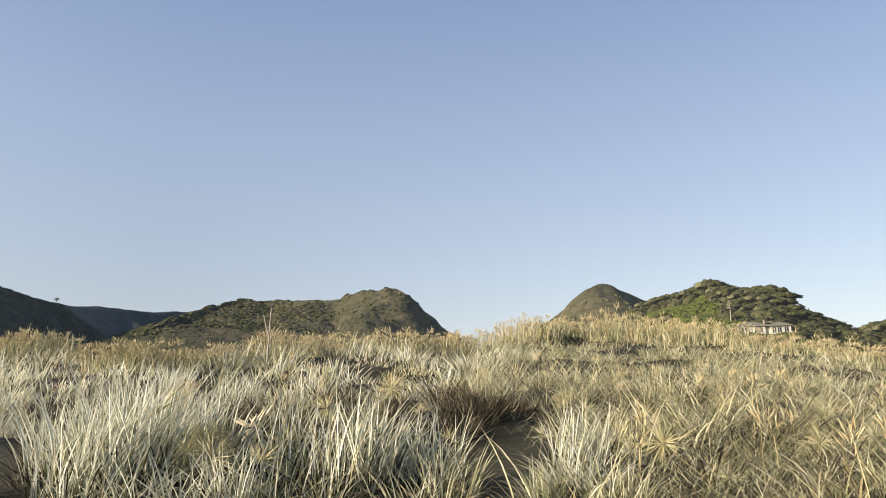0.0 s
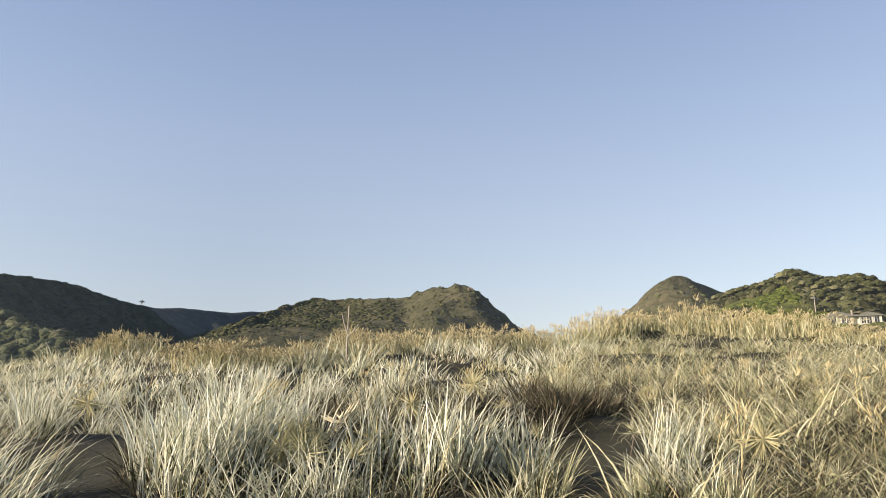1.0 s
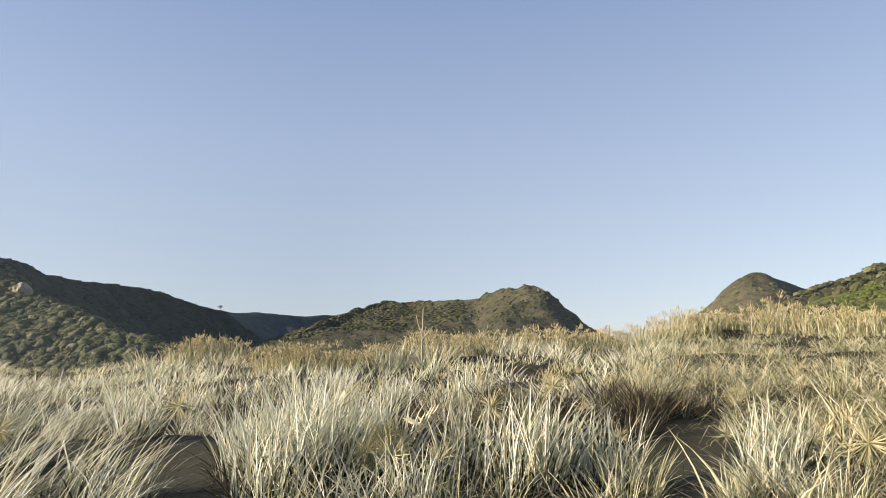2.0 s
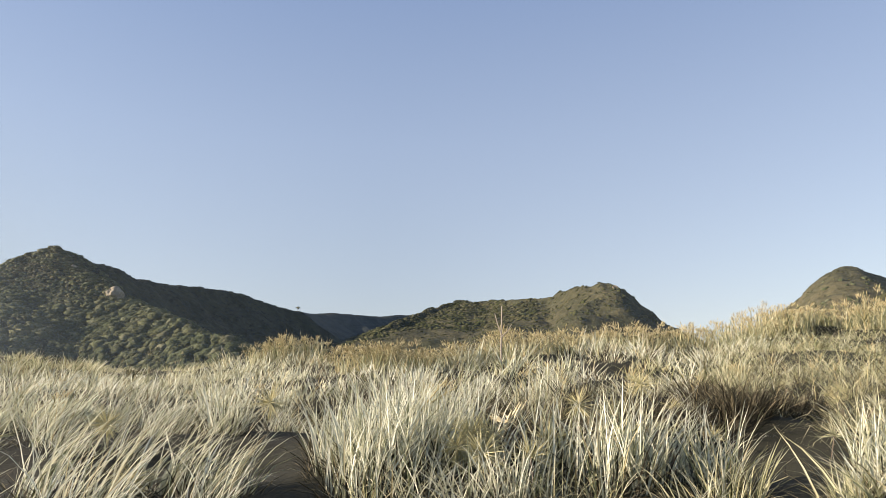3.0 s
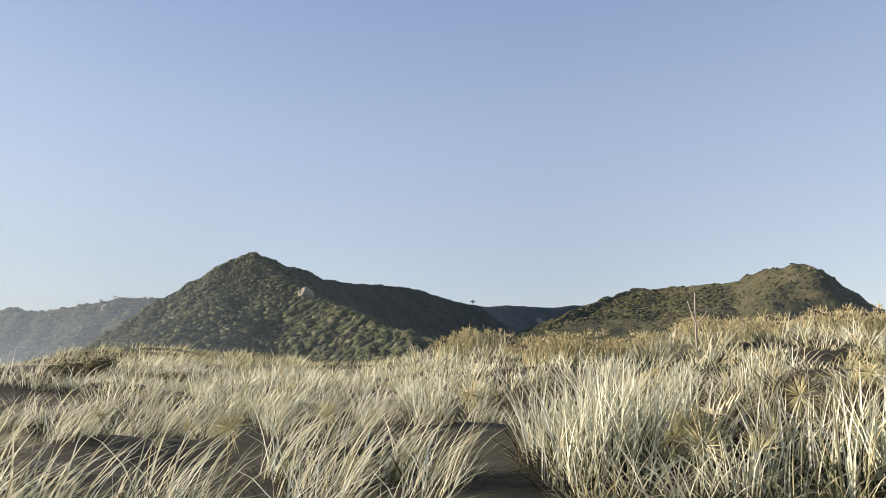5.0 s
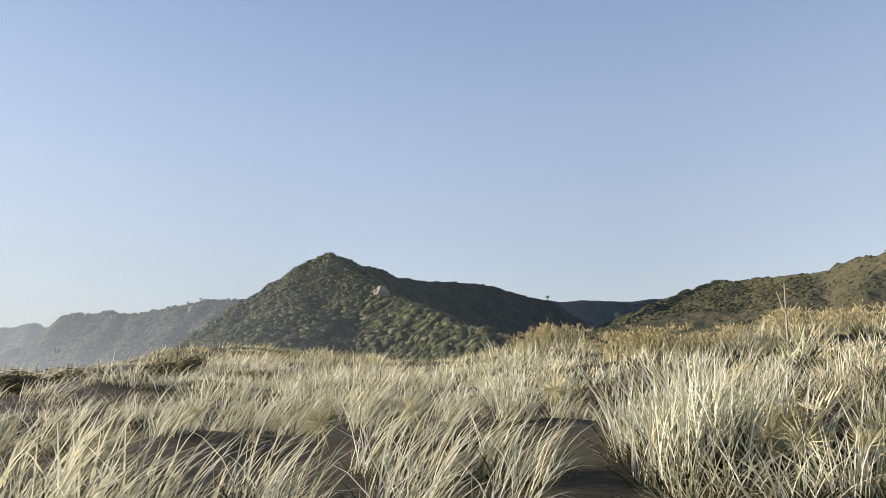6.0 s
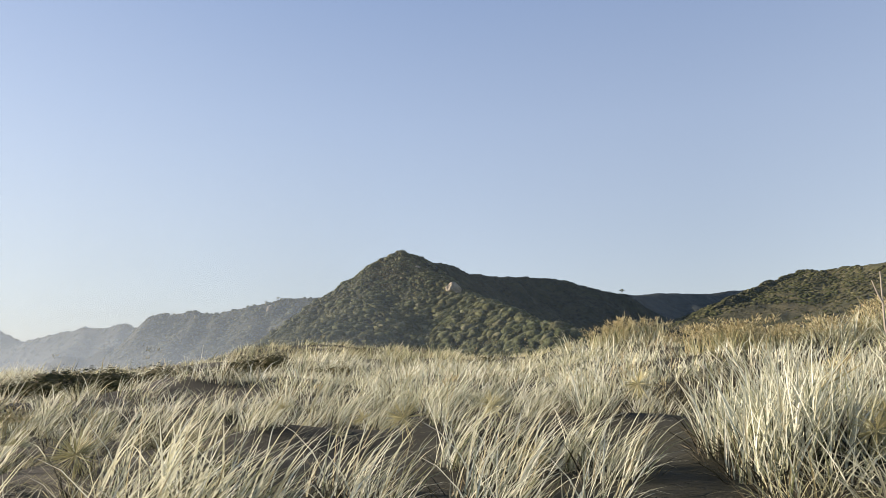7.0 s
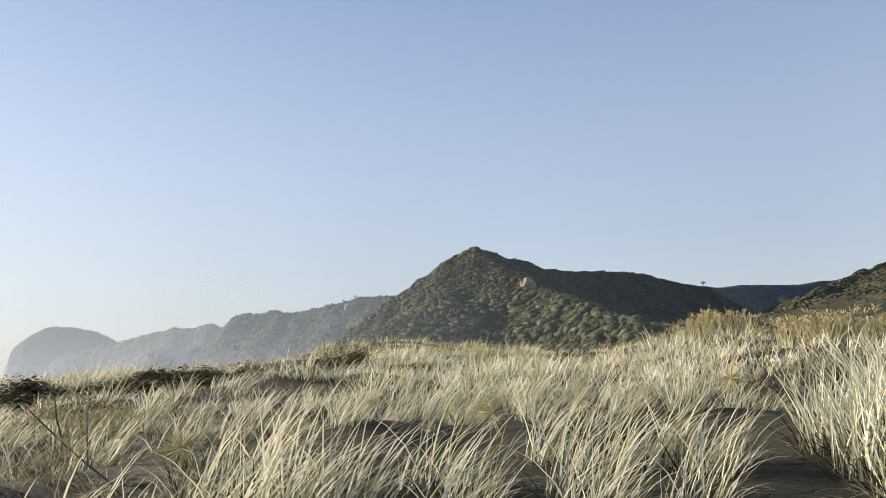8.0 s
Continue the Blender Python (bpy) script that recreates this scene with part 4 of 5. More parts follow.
carpet("dune_grass", "fine dune grass between the near tussocks", 3.0, 7.0, 34, 0.0066, 0.27, 3, 1.0)
carpet("dune_grass", "dune grass over the middle of the dune", 6.2, 11.0, 430, 0.0098, 0.34, 3, 6.0)
carpet("dune_grass", "dry dune grass along the dune crest", 10.5, 18.0, 330, 0.0140, 0.34, 2, 9.0)
carpet("dune_grass", "fine soft grass over the landward foreground", 2.6, 5.0, 1700, 0.0044, 0.31, 3, 1.0, (9, 42))
carpet("dune_grass", "fine tangled grass over the middle of the dune", 4.6, 11.0, 460, 0.0050, 0.33, 3, 2.0, (1, 42))
carpet("dune_grass", "fine dry grass along the dune crest", 10.5, 18.0, 180, 0.0110, 0.33, 2, 2.0, (3, 42))
carpet("dune_grass", "dry dune grass on the far dune", 17.5, 27.0, 250, 0.019, 0.30, 2, 3.0, (-88, -30))


# golden clumps rich in seed heads along the crest
def golden_clump(a, d, wide, tall):
    x, y = polar(a, d)
    ob = tagged(new("golden_grass_clump"), "tall golden grass clump thick with seed heads on the crest", "grass", "golden clumps")
    ob.location = (x, y, float(ground(x, y)) - 0.02)
    n = int(420 * wide)
    q, r = rng.uniform(0, 6.283, n), wide * np.sqrt(rng.random(n))
    base = np.stack([r * np.cos(q), r * np.sin(q), np.full(n, -0.03)], 1)
    v, f = blades(base, rng.uniform(0, 6.283, n), np.abs(rng.normal(0.1, 0.25, n)), np.abs(rng.normal(0.3, 0.3, n)), tall * rng.uniform(0.6, 1.05, n), 0.0011 * d * rng.uniform(0.7, 1.3, n), 3)
    child("foliage", mesh_of("foliage", v, f, TAN), ob)
    m = int((90 if a > 3 else 120) * wide)
    q, r = rng.uniform(0, 6.283, m), wide * np.sqrt(rng.random(m))
    for k in range(m):
        head = child("seed_head", HEADS[k % 4], ob, "golden dry seed head")
        s = tall * rng.uniform(0.6, 1.0) * (1.1 - 0.4 * r[k] / wide) / 0.30
        head.matrix_basis = Matrix.Translation((r[k] * math.cos(q[k]), r[k] * math.sin(q[k]), 0)) @ Matrix.Rotation(rng.uniform(0, 6.28), 4, "Z") @ Matrix.Diagonal((1.6, 1.6, s, 1))


SEAWARD_CLUMPS = [(-29.2, 13.2, 0.55, 0.52), (-31, 13, 0.4, 0.36), (-26.8, 12, 0.45, 0.36), (-24.3, 8.6, 0.35, 0.33), (-22.6, 8.4, 0.3, 0.33), (-20.5, 8.8, 0.3, 0.32), (-17, 9, 0.4, 0.34), (-13, 9.2, 0.4, 0.36), (-9.5, 10, 0.5, 0.36), (-4, 11, 0.5, 0.38), (0.5, 11.5, 0.5, 0.36)]
LANDWARD_CLUMPS = [(5, 13, 0.6, 0.42), (7.2, 14, 0.6, 0.5), (9, 14.6, 0.6, 0.36), (13.8, 14.4, 0.6, 0.59), (17, 14, 0.6, 0.49), (20.5, 13.6, 0.6, 0.42), (24, 13, 0.6, 0.31), (27, 12.6, 0.6, 0.36), (30, 12, 0.5, 0.31), (-76.5, 5.8, 0.35, 0.26)]
for a, d, w, h in SEAWARD_CLUMPS + LANDWARD_CLUMPS:
    golden_clump(a, d, w, h)


# ---- star-shaped shoots on runners, and litter on the sand ----
def star_mesh(count, reach, width, mat):
    """A burst of stiff needles round one point, more of them upwards."""
    u = rng.standard_normal((count, 3))
    u[:, 2] = np.abs(u[:, 2]) * 1.1 - 0.35
    v, f = spikes(np.zeros((count, 3)), u, reach * rng.uniform(0.3, 1.15, count), width * rng.uniform(0.7, 1.3, count))
    return mesh_of("spray", v, np.where(f % 6 == 0, 0, f), mat)


STARS = [star_mesh(80, 0.10, 0.0028, NEEDLE), star_mesh(70, 0.10, 0.0028, TAN), star_mesh(90, 0.09, 0.0026, TAN), star_mesh(100, 0.10, 0.0026, NEEDLE)]
bm = bmesh.new()
tube(bm, [(0, 0, -0.32), (0.03, 0.01, -0.15), (0, 0, 0)], (0.004, 0.0035, 0.003), 4)
runner = bpy.data.meshes.new("runner")
bm.to_mesh(runner)
bm.free()
runner.materials.append(TWIG)
for k in range(32):
    a = rng.uniform(4, 35) if k % 5 < 3 else rng.uniform(-28, 6) if k % 5 == 3 else rng.uniform(-82, -24)
    d = math.sqrt(rng.uniform(2.9 ** 2, (6.2 if a > 4 else 5.2) ** 2))
    x, y = polar(a, d)
    ob = new("star_shoot")
    ob.matrix_world = Matrix.Translation((x, y, float(ground(x, y)) + rng.uniform(0.06, 0.18 if a > 4 else 0.14))) @ Matrix.Rotation(rng.uniform(0, 6.28), 4, "Z") @ Matrix.Rotation(rng.normal(0, 0.35), 4, "X") @ Matrix.Scale(rng.uniform(0.75, 1.15), 4)
    child("spray", STARS[k % 4], ob)
    child("runner", runner, ob, "wiry brown runner")
    tagged(ob, "star-shaped spray of stiff pale needles on a runner", "grass", "star shoots")
n = 5200
a, d = rng.uniform(-86, 38, n), np.sqrt(rng.uniform(1.9 ** 2, 6.0 ** 2, n))
x, y = polar(a, d)
v, f = blades(np.stack([x, y, ground(x, y) + 0.006], 1), rng.uniform(0, 6.283, n), rng.normal(1.50, 0.10, n), rng.normal(0.0, 0.12, n), rng.uniform(0.03, 0.22, n), rng.uniform(0.003, 0.008, n), 2)
tagged(new("grass_litter", mesh_of("grass_litter", v, f, DRY_SHADE)), "fallen dead grass leaves scattered over the sand", "litter", kind="stuff")


# ---- the cottage on the hillside ----
def upright(name, x, y, z, face_deg):
    ob = new(name)
    ob.matrix_world = Matrix.Translation((x, y, z)) @ Matrix.Rotation(radians(face_deg), 4, "Z")
    return ob


def hip_roof(w, d, rise, over, ridge):
    """A hipped roof with overhanging eaves and thickness; its middle at the eaves' height."""
    bm = bmesh.new()
    a, b = w / 2 + over, d / 2 + over
    low = [bm.verts.new(p) for p in ((-a, -b, -0.12), (a, -b, -0.12), (a, b, -0.12), (-a, b, -0.12))]
    eave = [bm.verts.new(p) for p in ((-a, -b, 0), (a, -b, 0), (a, b, 0), (-a, b, 0))]
    r0, r1 = bm.verts.new((-ridge / 2, 0, rise)), bm.verts.new((ridge / 2, 0, rise))
    bm.faces.new(low[::-1])
    for i in range(4):
        bm.faces.new((low[i], low[(i + 1) % 4], eave[(i + 1) % 4], eave[i]))
    bm.faces.new((eave[0], eave[1], r1, r0))
    bm.faces.new((eave[1], eave[2], r1))
    bm.faces.new((eave[2], eave[3], r0, r1))
    bm.faces.new((eave[3], eave[0], r0))
    return bm


def cottage():
    x, y = polar(24.1, 139.0)
    z = float(HILLS["hill_house"][0](x, y))
    house = upright("cottage", x, y, z - 1.0, -24.1 + 6)
    house.scale = (0.83, 0.83, 0.83)
    tagged(house, "white weatherboard cottage with two hipped grey-green roofs", "house")
    # left pavilion, right wing and the lower link between them
    for x0, x1, y0, y1, top in ((-5.1, 0.2, 0.0, 5.5, 3.1), (1.2, 5.1, -0.3, 5.0, 3.05), (0.2, 1.2, 0.6, 5.0, 2.9)):
        bm = bmesh.new()
        box(bm, x0, y0, -0.6, x1, y1, top)
        body = part("wall", bm, WHITE, house)
        for k in range(13):
            bm = bmesh.new()
            box(bm, x0 - 0.02, y0 - 0.025, 0.35 + 0.2 * k, x1 + 0.02, y0 - 0.004, 0.535 + 0.2 * k)
            part("weatherboard", bm, WHITE, body)
    for cx, cy, w, d, zt, rise, ridge in ((-2.45, 2.75, 5.3, 5.5, 3.1, 1.15, 2.0), (3.15, 2.35, 3.9, 5.3, 3.05, 1.05, 0.5), (0.6, 2.9, 2.6, 4.2, 2.95, 0.7, 1.6)):
        roof = part("roof", hip_roof(w, d, rise, 0.45, ridge), ROOF, house)
        roof.location = (cx, cy, zt)
    bm = bmesh.new()
    box(bm, 0.2, 3.0, 3.2, 0.5, 3.35, 4.5, 0.03)
    box(bm, 0.16, 2.96, 4.5, 0.54, 3.39, 4.58)
    part("chimney", bm, POLE, house)
    for wx, wz, w, h, wy in ((-4.45, 1.5, 0.9, 1.25, 0.0), (-3.35, 1.5, 0.9, 1.25, 0.0), (-1.5, 1.7, 0.7, 1.1, 0.0), (-0.65, 1.7, 0.7, 1.1, 0.0), (1.95, 1.5, 0.75, 1.25, -0.3), (2.95, 1.5, 0.8, 1.25, -0.3), (4.3, 1.5, 0.8, 1.25, -0.3)):
        window = new("window")
        window.parent = house
        window.location = (wx, wy, wz)
        bm = bmesh.new()
        box(bm, -w / 2, -0.036, 0, w / 2, -0.029, h)
        part("pane", bm, GLASS, window, "dark reflecting pane")
        bm = bmesh.new()
        for a in ((-w / 2 - 0.08, -0.07, -0.08, -w / 2, -0.03, h + 0.08), (w / 2, -0.07, -0.08, w / 2 + 0.08, -0.03, h + 0.08), (-w / 2, -0.07, h, w / 2, -0.03, h + 0.08), (-w / 2, -0.09, -0.08, w / 2, -0.03, 0.0),
                  (-0.025, -0.06, 0, 0.025, -0.038, h)):
            box(bm, *a)
        part("frame", bm, WHITE, window)
    for px in (-5.2, -4.0, -2.8, 1.3, 3.6, 5.1):
        bm = bmesh.new()
        box(bm, px - 0.06, -0.42, -0.6, px + 0.06, -0.30, 3.0, 0.01)
        part("verandah_post", bm, WHITE, house)


cottage()


def power_pole():
    x, y = polar(21.9, 146.0)
    z = float(HILLS["hill_house"][0](x, y))
    top = EYE + 146 * math.tan(radians(6.95)) - z
    ob = tagged(upright("power_pole", x, y, z - 0.3, 20), "pale weathered wooden power pole with one crossarm", "pole")
    bm = bmesh.new()
    tube(bm, [(0, 0, 0), (0, 0, top + 0.3)], (0.10, 0.07), 8)
    part("post", bm, POLE, ob)
    bm = bmesh.new()
    box(bm, -0.75, -0.05, top - 0.35, 0.75, 0.05, top - 0.22, 0.01)
    arm = part("crossarm", bm, POLE, ob)
    for k in (-0.65, -0.3, 0.3, 0.65):
        bm = bmesh.new()
        tube(bm, [(k, 0, top - 0.22), (k, 0, top - 0.12), (k, 0, top - 0.04)], (0.03, 0.05, 0.025), 6)
        part("insulator", bm, WHITE, arm)


power_pole()


# ---- trees and shrubs round the cottage ----
def tree_parts(seed, spread, flat, leaves, mat):
    """A wind-shaped coastal tree about 1 m in radius: forked trunk and a broken canopy of leaf sprays."""
    r = np.random.default_rng(seed)
    bm = bmesh.new()
    tube(bm, [(0, 0, -0.5), (0.05, 0.03, -0.1), (0.12, 0.02, 0.15)], (0.10, 0.08, 0.06), 6)
    limbs = []
    for k in range(6):
        q = k * 1.047 + r.uniform(-0.3, 0.3)
        tip = (0.15 + spread * 0.62 * math.cos(q), spread * 0.62 * math.sin(q), 0.30 + 0.25 * r.random())
        tube(bm, [(0.10, 0.02, 0.08), (0.12 + 0.25 * math.cos(q), 0.25 * math.sin(q), 0.22), tip], (0.05, 0.035, 0.015), 5)
        limbs.append(tip)
    V, F, n = [], [], 0
    centres = limbs + [(0.15, 0, 0.62 * flat + 0.2), (0.35, 0.2, 0.5 * flat + 0.2), (-0.15, -0.2, 0.5 * flat + 0.2), (0.1, 0.35, 0.45 * flat + 0.2)]
    for k in range(12):
        q, e = r.uniform(0, 6.283), 0.15 + 0.75 * math.sqrt(r.random())
        centres.append((0.15 + spread * 0.75 * e * math.cos(q), spread * 0.75 * e * math.sin(q), 0.35 + 0.5 * flat * (1.05 - e) + 0.12 * r.random()))
    for i, c in enumerate(centres):
        v, f = crown_arrays(leaves, seed * 20 + i, 0.72, 0.11, 2, 0.12)
        v = v * (0.33 + 0.12 * r.random() if i < 10 else 0.17 + 0.12 * r.random()) + np.array(c)
        V.append(v)
        F.append(f + n)
        n += len(v)
    return bm, mesh_of("crown", np.concatenate(V), np.concatenate(F), mat, True)


TREES = []
for k in range(6):
    bm, crown = tree_parts(31 + k, 1.0, 0.9, 75, CANOPY)
    ob = new("coastal_tree")
    part("trunk", bm, TWIG, ob, "grey twisted trunk and limbs")
    child("crown", crown, ob)
    tagged(ob, "wind-shaped olive-brown coastal tree on the hillside", "tree", "hillside trees")
    TREES.append(ob)

# crest and slope trees: bearing, distance, radius
CREST_TREES = [(14.8, 190, 2.0), (15.7, 186, 2.6), (16.6, 184, 3.0), (17.4, 181, 2.8), (18.2, 182, 3.2), (18.9, 179, 3.0), (19.7, 180, 3.4), (20.5, 176, 3.8), (21.4, 176, 3.2),
               (22.2, 174, 2.8), (23.0, 173, 3.0), (23.8, 172, 3.4), (24.6, 171, 3.6), (25.4, 170, 3.6), (25.5, 168, 2.3), (26.1, 164, 1.9), (14.6, 180, 2.0)]
SLOPE_TREES = [(21.7, 168, 3.0), (22.5, 166, 2.8), (23.4, 164, 3.0), (24.3, 163, 3.0), (25.2, 162, 2.8), (26.0, 160, 2.6), (22.4, 158, 2.6), (23.3, 156, 2.6), (24.2, 155, 2.6),
               (25.1, 154, 2.6), (25.9, 153, 2.4), (26.7, 158, 2.6), (27.4, 160, 2.2), (28.2, 158, 2.0), (29.0, 156, 1.8), (27.2, 150, 2.0), (28.2, 148, 1.8), (30.2, 154, 2.2),
               (31.0, 151, 2.6)]
LOW_TREES = [(31.8, 148, 2.8), (32.7, 146, 2.4), (33.6, 148, 2.6), (29.6, 146, 1.8), (30.6, 143, 1.8), (31.6, 140, 1.8), (22.0, 149, 1.6), (27.0, 141, 1.4), (28.0, 138, 1.4),
             (29.0, 136, 1.6), (21.6, 136, 1.2), (14.4, 172, 1.8), (13.6, 178, 1.8), (22.7, 130, 1.2), (23.7, 129, 1.1), (24.5, 131, 1.0), (25.5, 130, 1.2), (26.4, 132, 1.3)]
for k, (a, d, r) in enumerate(CREST_TREES + SLOPE_TREES + LOW_TREES):
    x, y = polar(a, d)
    m = Matrix.Translation((x, y, float(HILLS["hill_house"][0](x, y)) + 0.12 * r)) @ Matrix.Rotation(rng.uniform(-0.6, 0.6), 4, "Z") @ Matrix.Diagonal((r * rng.uniform(0.95, 1.25), r, r * rng.uniform(0.66, 0.85), 1))
    if k < len(TREES):
        TREES[k].matrix_world = m
    else:
        ob = copy_thing(TREES[k % len(TREES)], Matrix())
        ob.matrix_world = m
bushes("coastal_bush", "dark understorey bush along the crest behind the cottage", "hill_house", 1300, (148, 196), (13, 36), (1.0, 2.6), 14, CANOPY,
       lambda a, d, x, y, z: (d > np.interp(a, [13, 15, 17, 20.5, 21.5, 30], [168, 176, 178, 174, 152, 140])), 0.24, 0.8, 1)
bushes("green_scrub", "bright green scrub on the slope below the trees", "hill_house", 1900, (116, 174), (15.5, 24), (0.4, 1.0), 18, BRIGHT,
       lambda a, d, x, y, z: facing("hill_house", 1.0)(a, d, x, y, z) & (fbm(x, y, 9, 2, 8) > -0.3), 0.2, 0.6, 1)
bushes("coastal_bush", "olive-brown low trees over the foot of the cottage hill", "hill_house", 800, (116, 168), (13, 38), (0.7, 2.0), 22, CANOPY,
       lambda a, d, x, y, z: ((a < 17.2) | (a > 21.6)) & ~((np.abs(a - 24.2) < 2.6) & (d < 142)), 0.24, 0.75, 1)


# ---- far skyline trees, rock faces ----
def skyline_tree(key, a, d, tall, label):
    x, y = polar(a, d)
    z = float(HILLS[key][0](x, y))
    ob = tagged(upright("skyline_tree", x, y, z - 0.12 * tall, 0), label, "tree")
    bm = bmesh.new()
    tube(bm, [(0, 0, 0), (0.2, 0, tall * 0.55), (0.5, 0, tall * 0.8)], (0.35, 0.2, 0.12), 6)
    for q in (0.4, 2.2, 4.0):
        tube(bm, [(0.2, 0, tall * 0.5), (1.6 * math.cos(q), 1.6 * math.sin(q), tall * 0.82)], (0.2, 0.1), 5)
    part("trunk", bm, TWIG, ob)
    V, F, n = [], [], 0
    for i, (cx, cz, s) in enumerate(((0.3, 0.92, 0.26), (-2.0, 0.84, 0.20), (2.3, 0.82, 0.20), (0.6, 0.70, 0.18))):
        v, f = crown_arrays(26, 400 + i, 0.55, 0.2, 2)
        V.append(v * s * tall + np.array([cx, 0, cz * tall]))
        F.append(f + n)
        n += len(v)
    child("crown", mesh_of("crown", np.concatenate(V), np.concatenate(F), BUSH, True), ob)


skyline_tree("hill_valley", -28.5, 958, 8.2, "lone umbrella-shaped tree on the far ridge")
skyline_tree("hill_coast", -55.6, 822, 4.5, "small tree on the skyline of the coast ridge")
skyline_tree("hill_coast", -56.5, 824, 4.0, "small tree on the skyline of the coast ridge")


def rock_face(key, a, d, w, h, thick, seed, label, tip=0.0, sink=0.0, mat=None):
    """A craggy slab of bare rock set into the slope."""
    x, y = polar(a, d)
    z = float(HILLS[key][0](x, y)) - sink
    bm = bmesh.new()
    bmesh.ops.create_icosphere(bm, subdivisions=4, radius=1.0)
    for v in bm.verts:
        p = v.co.copy()
        n1 = noise.noise(p * 1.7 + Vector((seed, 0, 0))) * 0.35 + noise.noise(p * 5 + Vector((0, seed, 0))) * 0.14
        step = 0.06 * math.sin(9 * p.z + 3 * p.x)
        v.co = Vector((p.x * w * (1 + n1), p.y * thick * (1 + n1 + step), p.z * h * (1 + 0.6 * n1)))
    me = bpy.data.meshes.new("rock_face")
    bm.to_mesh(me)
    bm.free()
    me.materials.append(mat or ROCK)
    ob = new("rock_face", me)
    ob.matrix_world = Matrix.Translation((x, y, z)) @ Matrix.Rotation(radians(-a), 4, "Z") @ Matrix.Rotation(radians(-30), 4, "X") @ Matrix.Rotation(radians(tip), 4, "Y")
    return tagged(ob, label, "rock", kind="structure")


rock_face("hill_cone", -41.8, 337, 4.0, 3.2, 2.8, 3.0, "pale bare rock knob on the bush spur", 25, -0.9)
rock_face("hill_cone", -44.6, 376, 2.0, 1.6, 1.5, 9.0, "small pale rock patch high on the cone hill", 30, 0.9)
rock_face("hill_headland", -3.25, 446, 2.3, 6.0, 3.0, 5.0, "brown rock cliff at the end of the headland hill", -24, 3.2, CRAG)
rock_face("hill_coast", -56.2, 800, 3.5, 5.0, 4.0, 6.0, "pale slip scar on the hazy coast ridge")


# ---- low dark shrubs in the hollows of the dune ----
def shrub_arrays(seed):
    v, f = crown_arrays(240, seed, 0.6, 0.06, 2, 0.2)
    v[:162] *= 0.6
    return mesh_of("low_shrub", v, f, HEATH, False)


SHRUBS = [shrub_arrays(700 + k) for k in range(4)]
for k in range(130):
    a = rng.uniform(-86, -56.5)
    d = np.interp(a, HOLLOW[:, 0], HOLLOW[:, 1]) + rng.normal(0, 0.35)
    x, y = polar(a, d)
    r = rng.uniform(0.18, 0.34)
    ob = new("low_shrub", SHRUBS[k % 4])
    ob.matrix_world = Matrix.Translation((x, y, float(ground(x, y)) + 0.3 * r)) @ Matrix.Rotation(rng.uniform(0, 6), 4, "Z") @ Matrix.Diagonal((r * 1.5, r, r, 1))
    tagged(ob, "low dark brown-green shrub in a dune hollow", "shrub", "low shrubs")
for a, d, r in ((-54.5, 9.6, 0.16), (-53.2, 9.8, 0.17), (-52.0, 10.0, 0.14), (-50.2, 17.5, 0.32), (-48.9, 17.0, 0.22), (-30.5, 13.4, 0.25), (-40.5, 14.0, 0.2)):
    x, y = polar(a, d)
    ob = new("low_shrub", SHRUBS[0])
    ob.matrix_world = Matrix.Translation((x, y, float(ground(x, y)) + 0.3 * r)) @ Matrix.Diagonal((r * 1.3, r, r, 1))
    tagged(ob, "dark grey-green shrub among far dune grass", "shrub", "low shrubs")


# ---- loose things in the near grass ----
def ball_mesh(count, radius, seed):
    r = np.random.default_rng(seed)
    u = r.standard_normal((count, 3))
    u /= np.linalg.norm(u, axis=1, keepdims=True)
    v, f = spikes(u * 0.0, u, radius * r.uniform(0.5, 1.25, count), np.full(count, 0.0044))
    return mesh_of("spiky_seed_ball", v, np.where(f % 6 == 0, 0, f), NEEDLE)


BALLS = [ball_mesh(90, 0.13, k) for k in range(3)]
for k, (a, d, up) in enumerate([(-17.8, 3.25, 0.14), (-19.0, 3.12, 0.10), (-6.2, 3.35, 0.12), (-17.2, 3.0, 0.08), (-16.2, 3.3, 0.13), (-11.9, 3.35, 0.12), (-50.2, 3.8, 0.16), (16.5, 3.4, 0.14),
                                (-9.0, 4.2, 0.2), (-20.0, 4.4, 0.22), (-32.0, 4.6, 0.2), (-43.0, 4.3, 0.16), (-72.0, 3.6, 0.12), (27.0, 3.9, 0.14), (-4.0, 4.9, 0.2)]):
    x, y = polar(a, d)
    ob = new("spiky_seed_ball", BALLS[k % 3])
    ob.matrix_world = Matrix.Translation((x, y, float(ground(x, y)) + up + (0.03 if a < 0 else -0.04))) @ Matrix.Rotation(k * 1.3, 4, "Z")
    tagged(ob, "straw-coloured spiky seed ball caught in the grass", "seed ball", "seed balls")


def twiggy(name, lines, label, category, mat=TWIG):
    """A bare branching stem: each line is a run of points with its end radii; the first is the main stem."""
    ob = tagged(new(name), label, category)
    base = Vector(lines[0][0][0])
    ob.location = base
    for k, (pts, r0, r1) in enumerate(lines):
        bm = bmesh.new()
        n = len(pts)
        tube(bm, [tuple(Vector(p) - base) for p in pts], [r0 + (r1 - r0) * i / (n - 1) for i in range(n)], 6)
        part("stem" if k == 0 else "twig", bm, mat, ob)
    return ob


def foot(x, y):
    return (x, y, float(ground(x, y)) - 0.03)


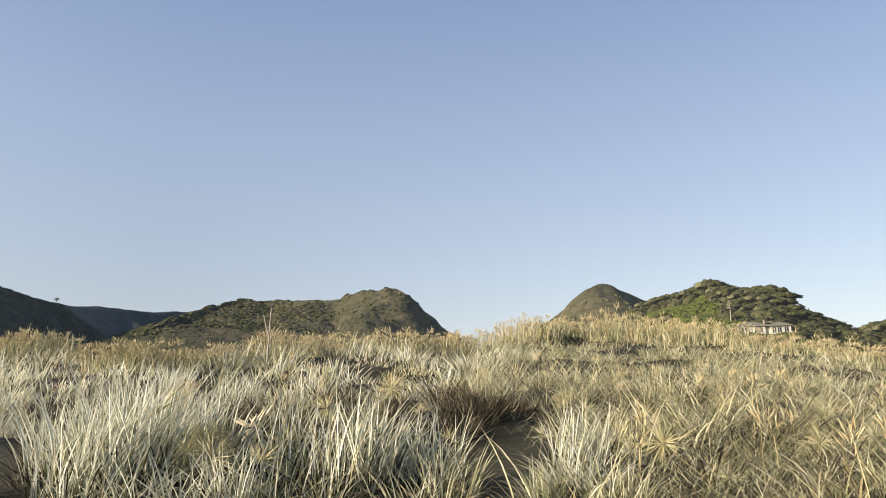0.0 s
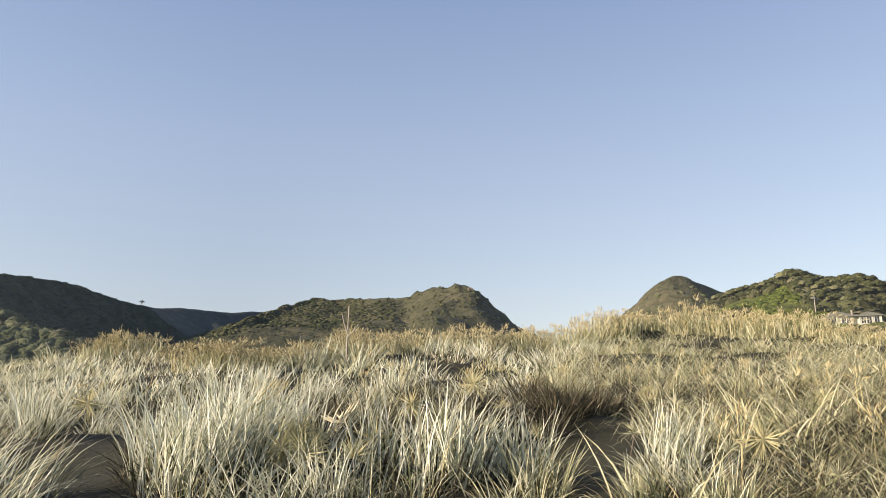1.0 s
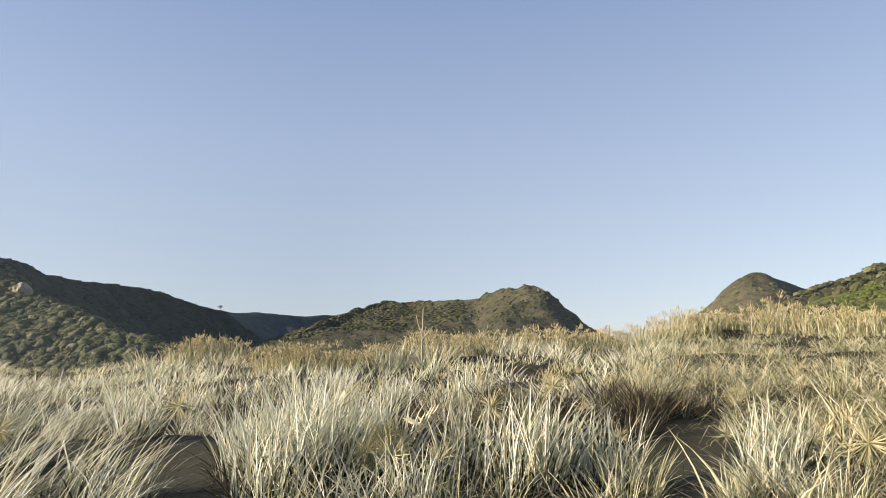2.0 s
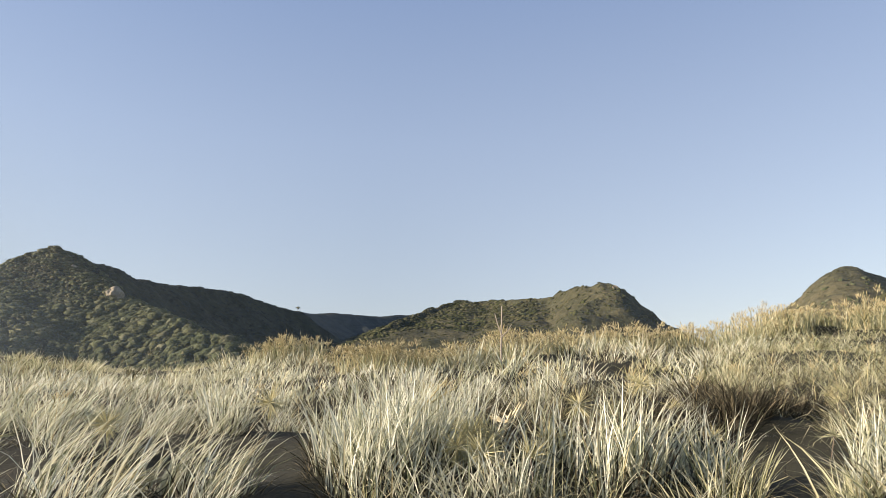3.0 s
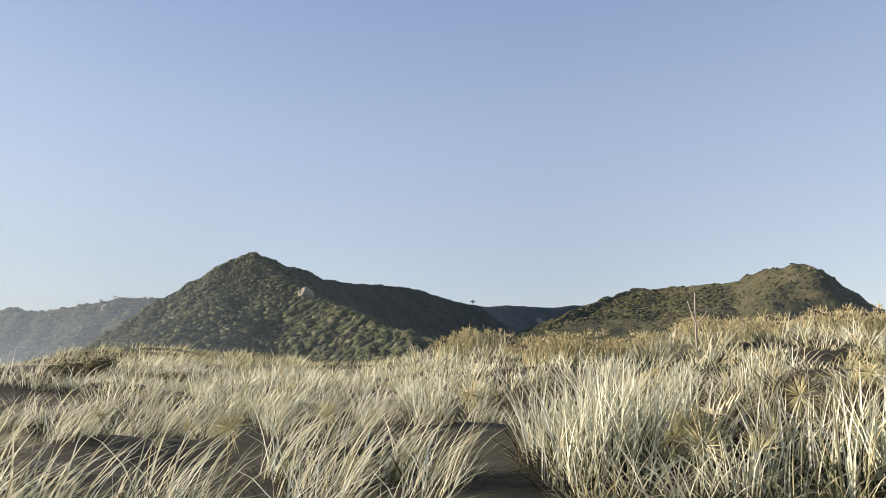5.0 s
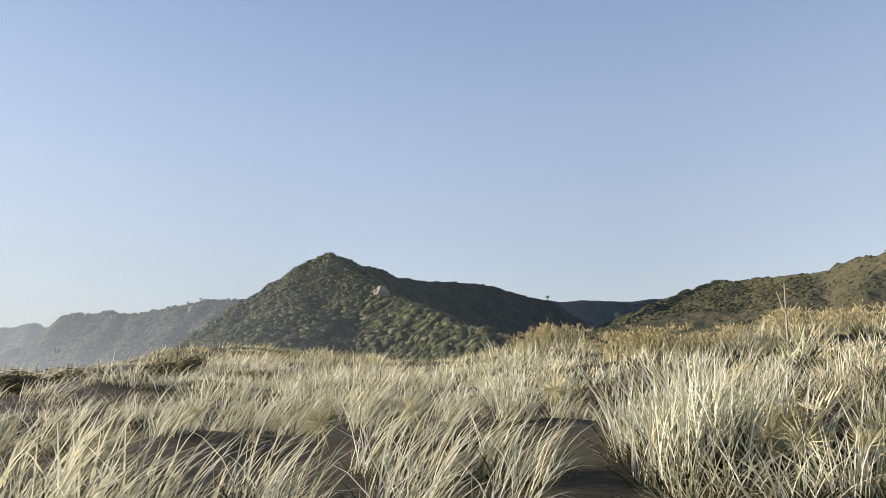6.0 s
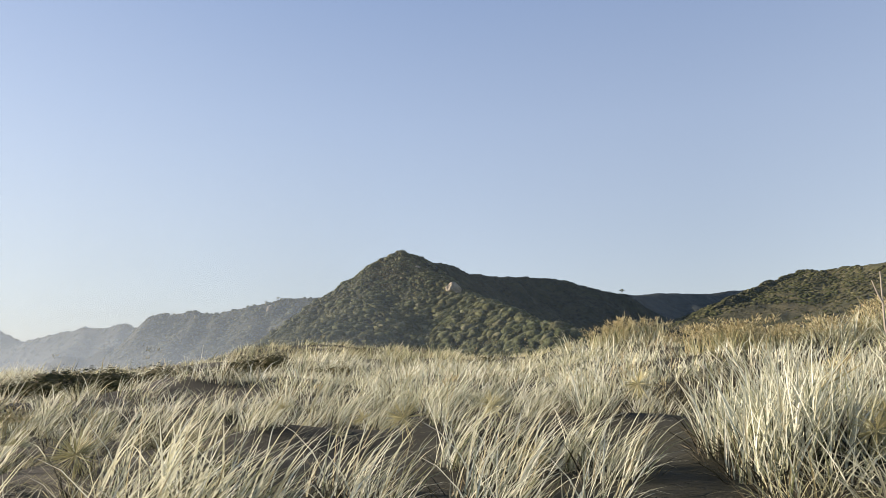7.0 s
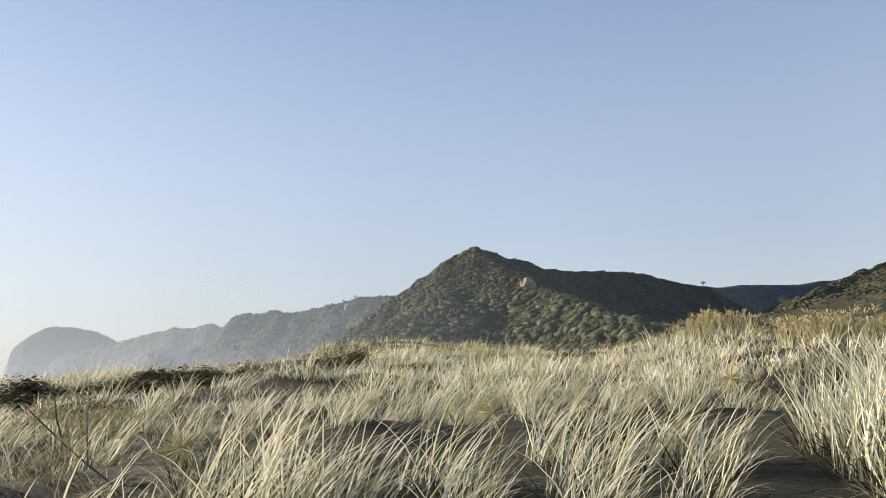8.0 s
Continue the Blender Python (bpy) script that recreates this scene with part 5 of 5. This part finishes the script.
twiggy("dead_branch", [([foot(-3.38, 0.92), (-3.42, 0.85, 0.62), (-3.45, 0.76, 0.70), (-3.48, 0.69, 0.77), (-3.52, 0.56, 0.91)], 0.008, 0.003),
                       ([(-3.485, 0.675, 0.785), (-3.50, 0.65, 0.88), (-3.50, 0.63, 1.01)], 0.005, 0.002),
                       ([(-3.45, 0.76, 0.70), (-3.465, 0.755, 0.80), (-3.47, 0.75, 0.90)], 0.004, 0.0015)], "bare grey dead branch leaning in the grass", "branch")
twiggy("dead_stalk", [([foot(-1.90, 7.82), (-1.89, 7.80, 1.55), (-1.88, 7.79, 1.78), (-1.87, 7.78, 2.0)], 0.014, 0.006),
                      ([(-1.885, 7.79, 1.70), (-1.92, 7.78, 1.80), (-1.95, 7.78, 1.92)], 0.009, 0.004),
                      ([(-1.88, 7.79, 1.66), (-1.80, 7.78, 1.74), (-1.76, 7.78, 1.80)], 0.008, 0.003)], "bare pale forked dead stalk standing above the crest", "stalk", POLE)
twiggy("dry_stem", [([foot(-1.47, 3.12), (-1.42, 3.13, 0.76), (-1.35, 3.15, 0.84), (-1.24, 3.18, 0.96), (-1.13, 3.21, 1.09)], 0.009, 0.003),
                    ([(-1.33, 3.155, 0.86), (-1.22, 3.19, 0.97), (-1.09, 3.22, 1.05)], 0.006, 0.002)], "thick dry grass stem leaning across a tussock", "grass stem", STRAW)
# a drooping golden seed head on its stalk
x, y = -0.98, 3.82
droop = tagged(new("drooping_seed_head"), "large golden seed head drooping on a dry stalk", "seed head")
droop.location = foot(x, y)
CREAM = leaf_material("cream_spikelets", [(0.0, (0.46, 0.38, 0.20)), (0.6, (0.62, 0.55, 0.36)), (1.0, (0.50, 0.38, 0.19))], 0.15, 0.65, gloss=0.15)
bm = bmesh.new()
tube(bm, [(0.05, 0, 0), (0.06, 0, 0.10), (0.05, 0, 0.17), (0.02, 0, 0.20)], (0.005, 0.0045, 0.004, 0.0035), 5)
part("stalk", bm, STRAW, droop)
for k in range(13):
    p, o = np.array([[0.03 - 0.004 * k, 0.0, 0.20]]), np.array([[-0.9 if k % 4 else 0.5, rng.normal(0, 0.3), rng.normal(0.1, 0.42) if k % 4 else 0.9]])
    child("spike", mesh_of("spike", *spikes(p, o, np.array([rng.uniform(0.08, 0.15)]), np.array([0.014])), CREAM), droop)
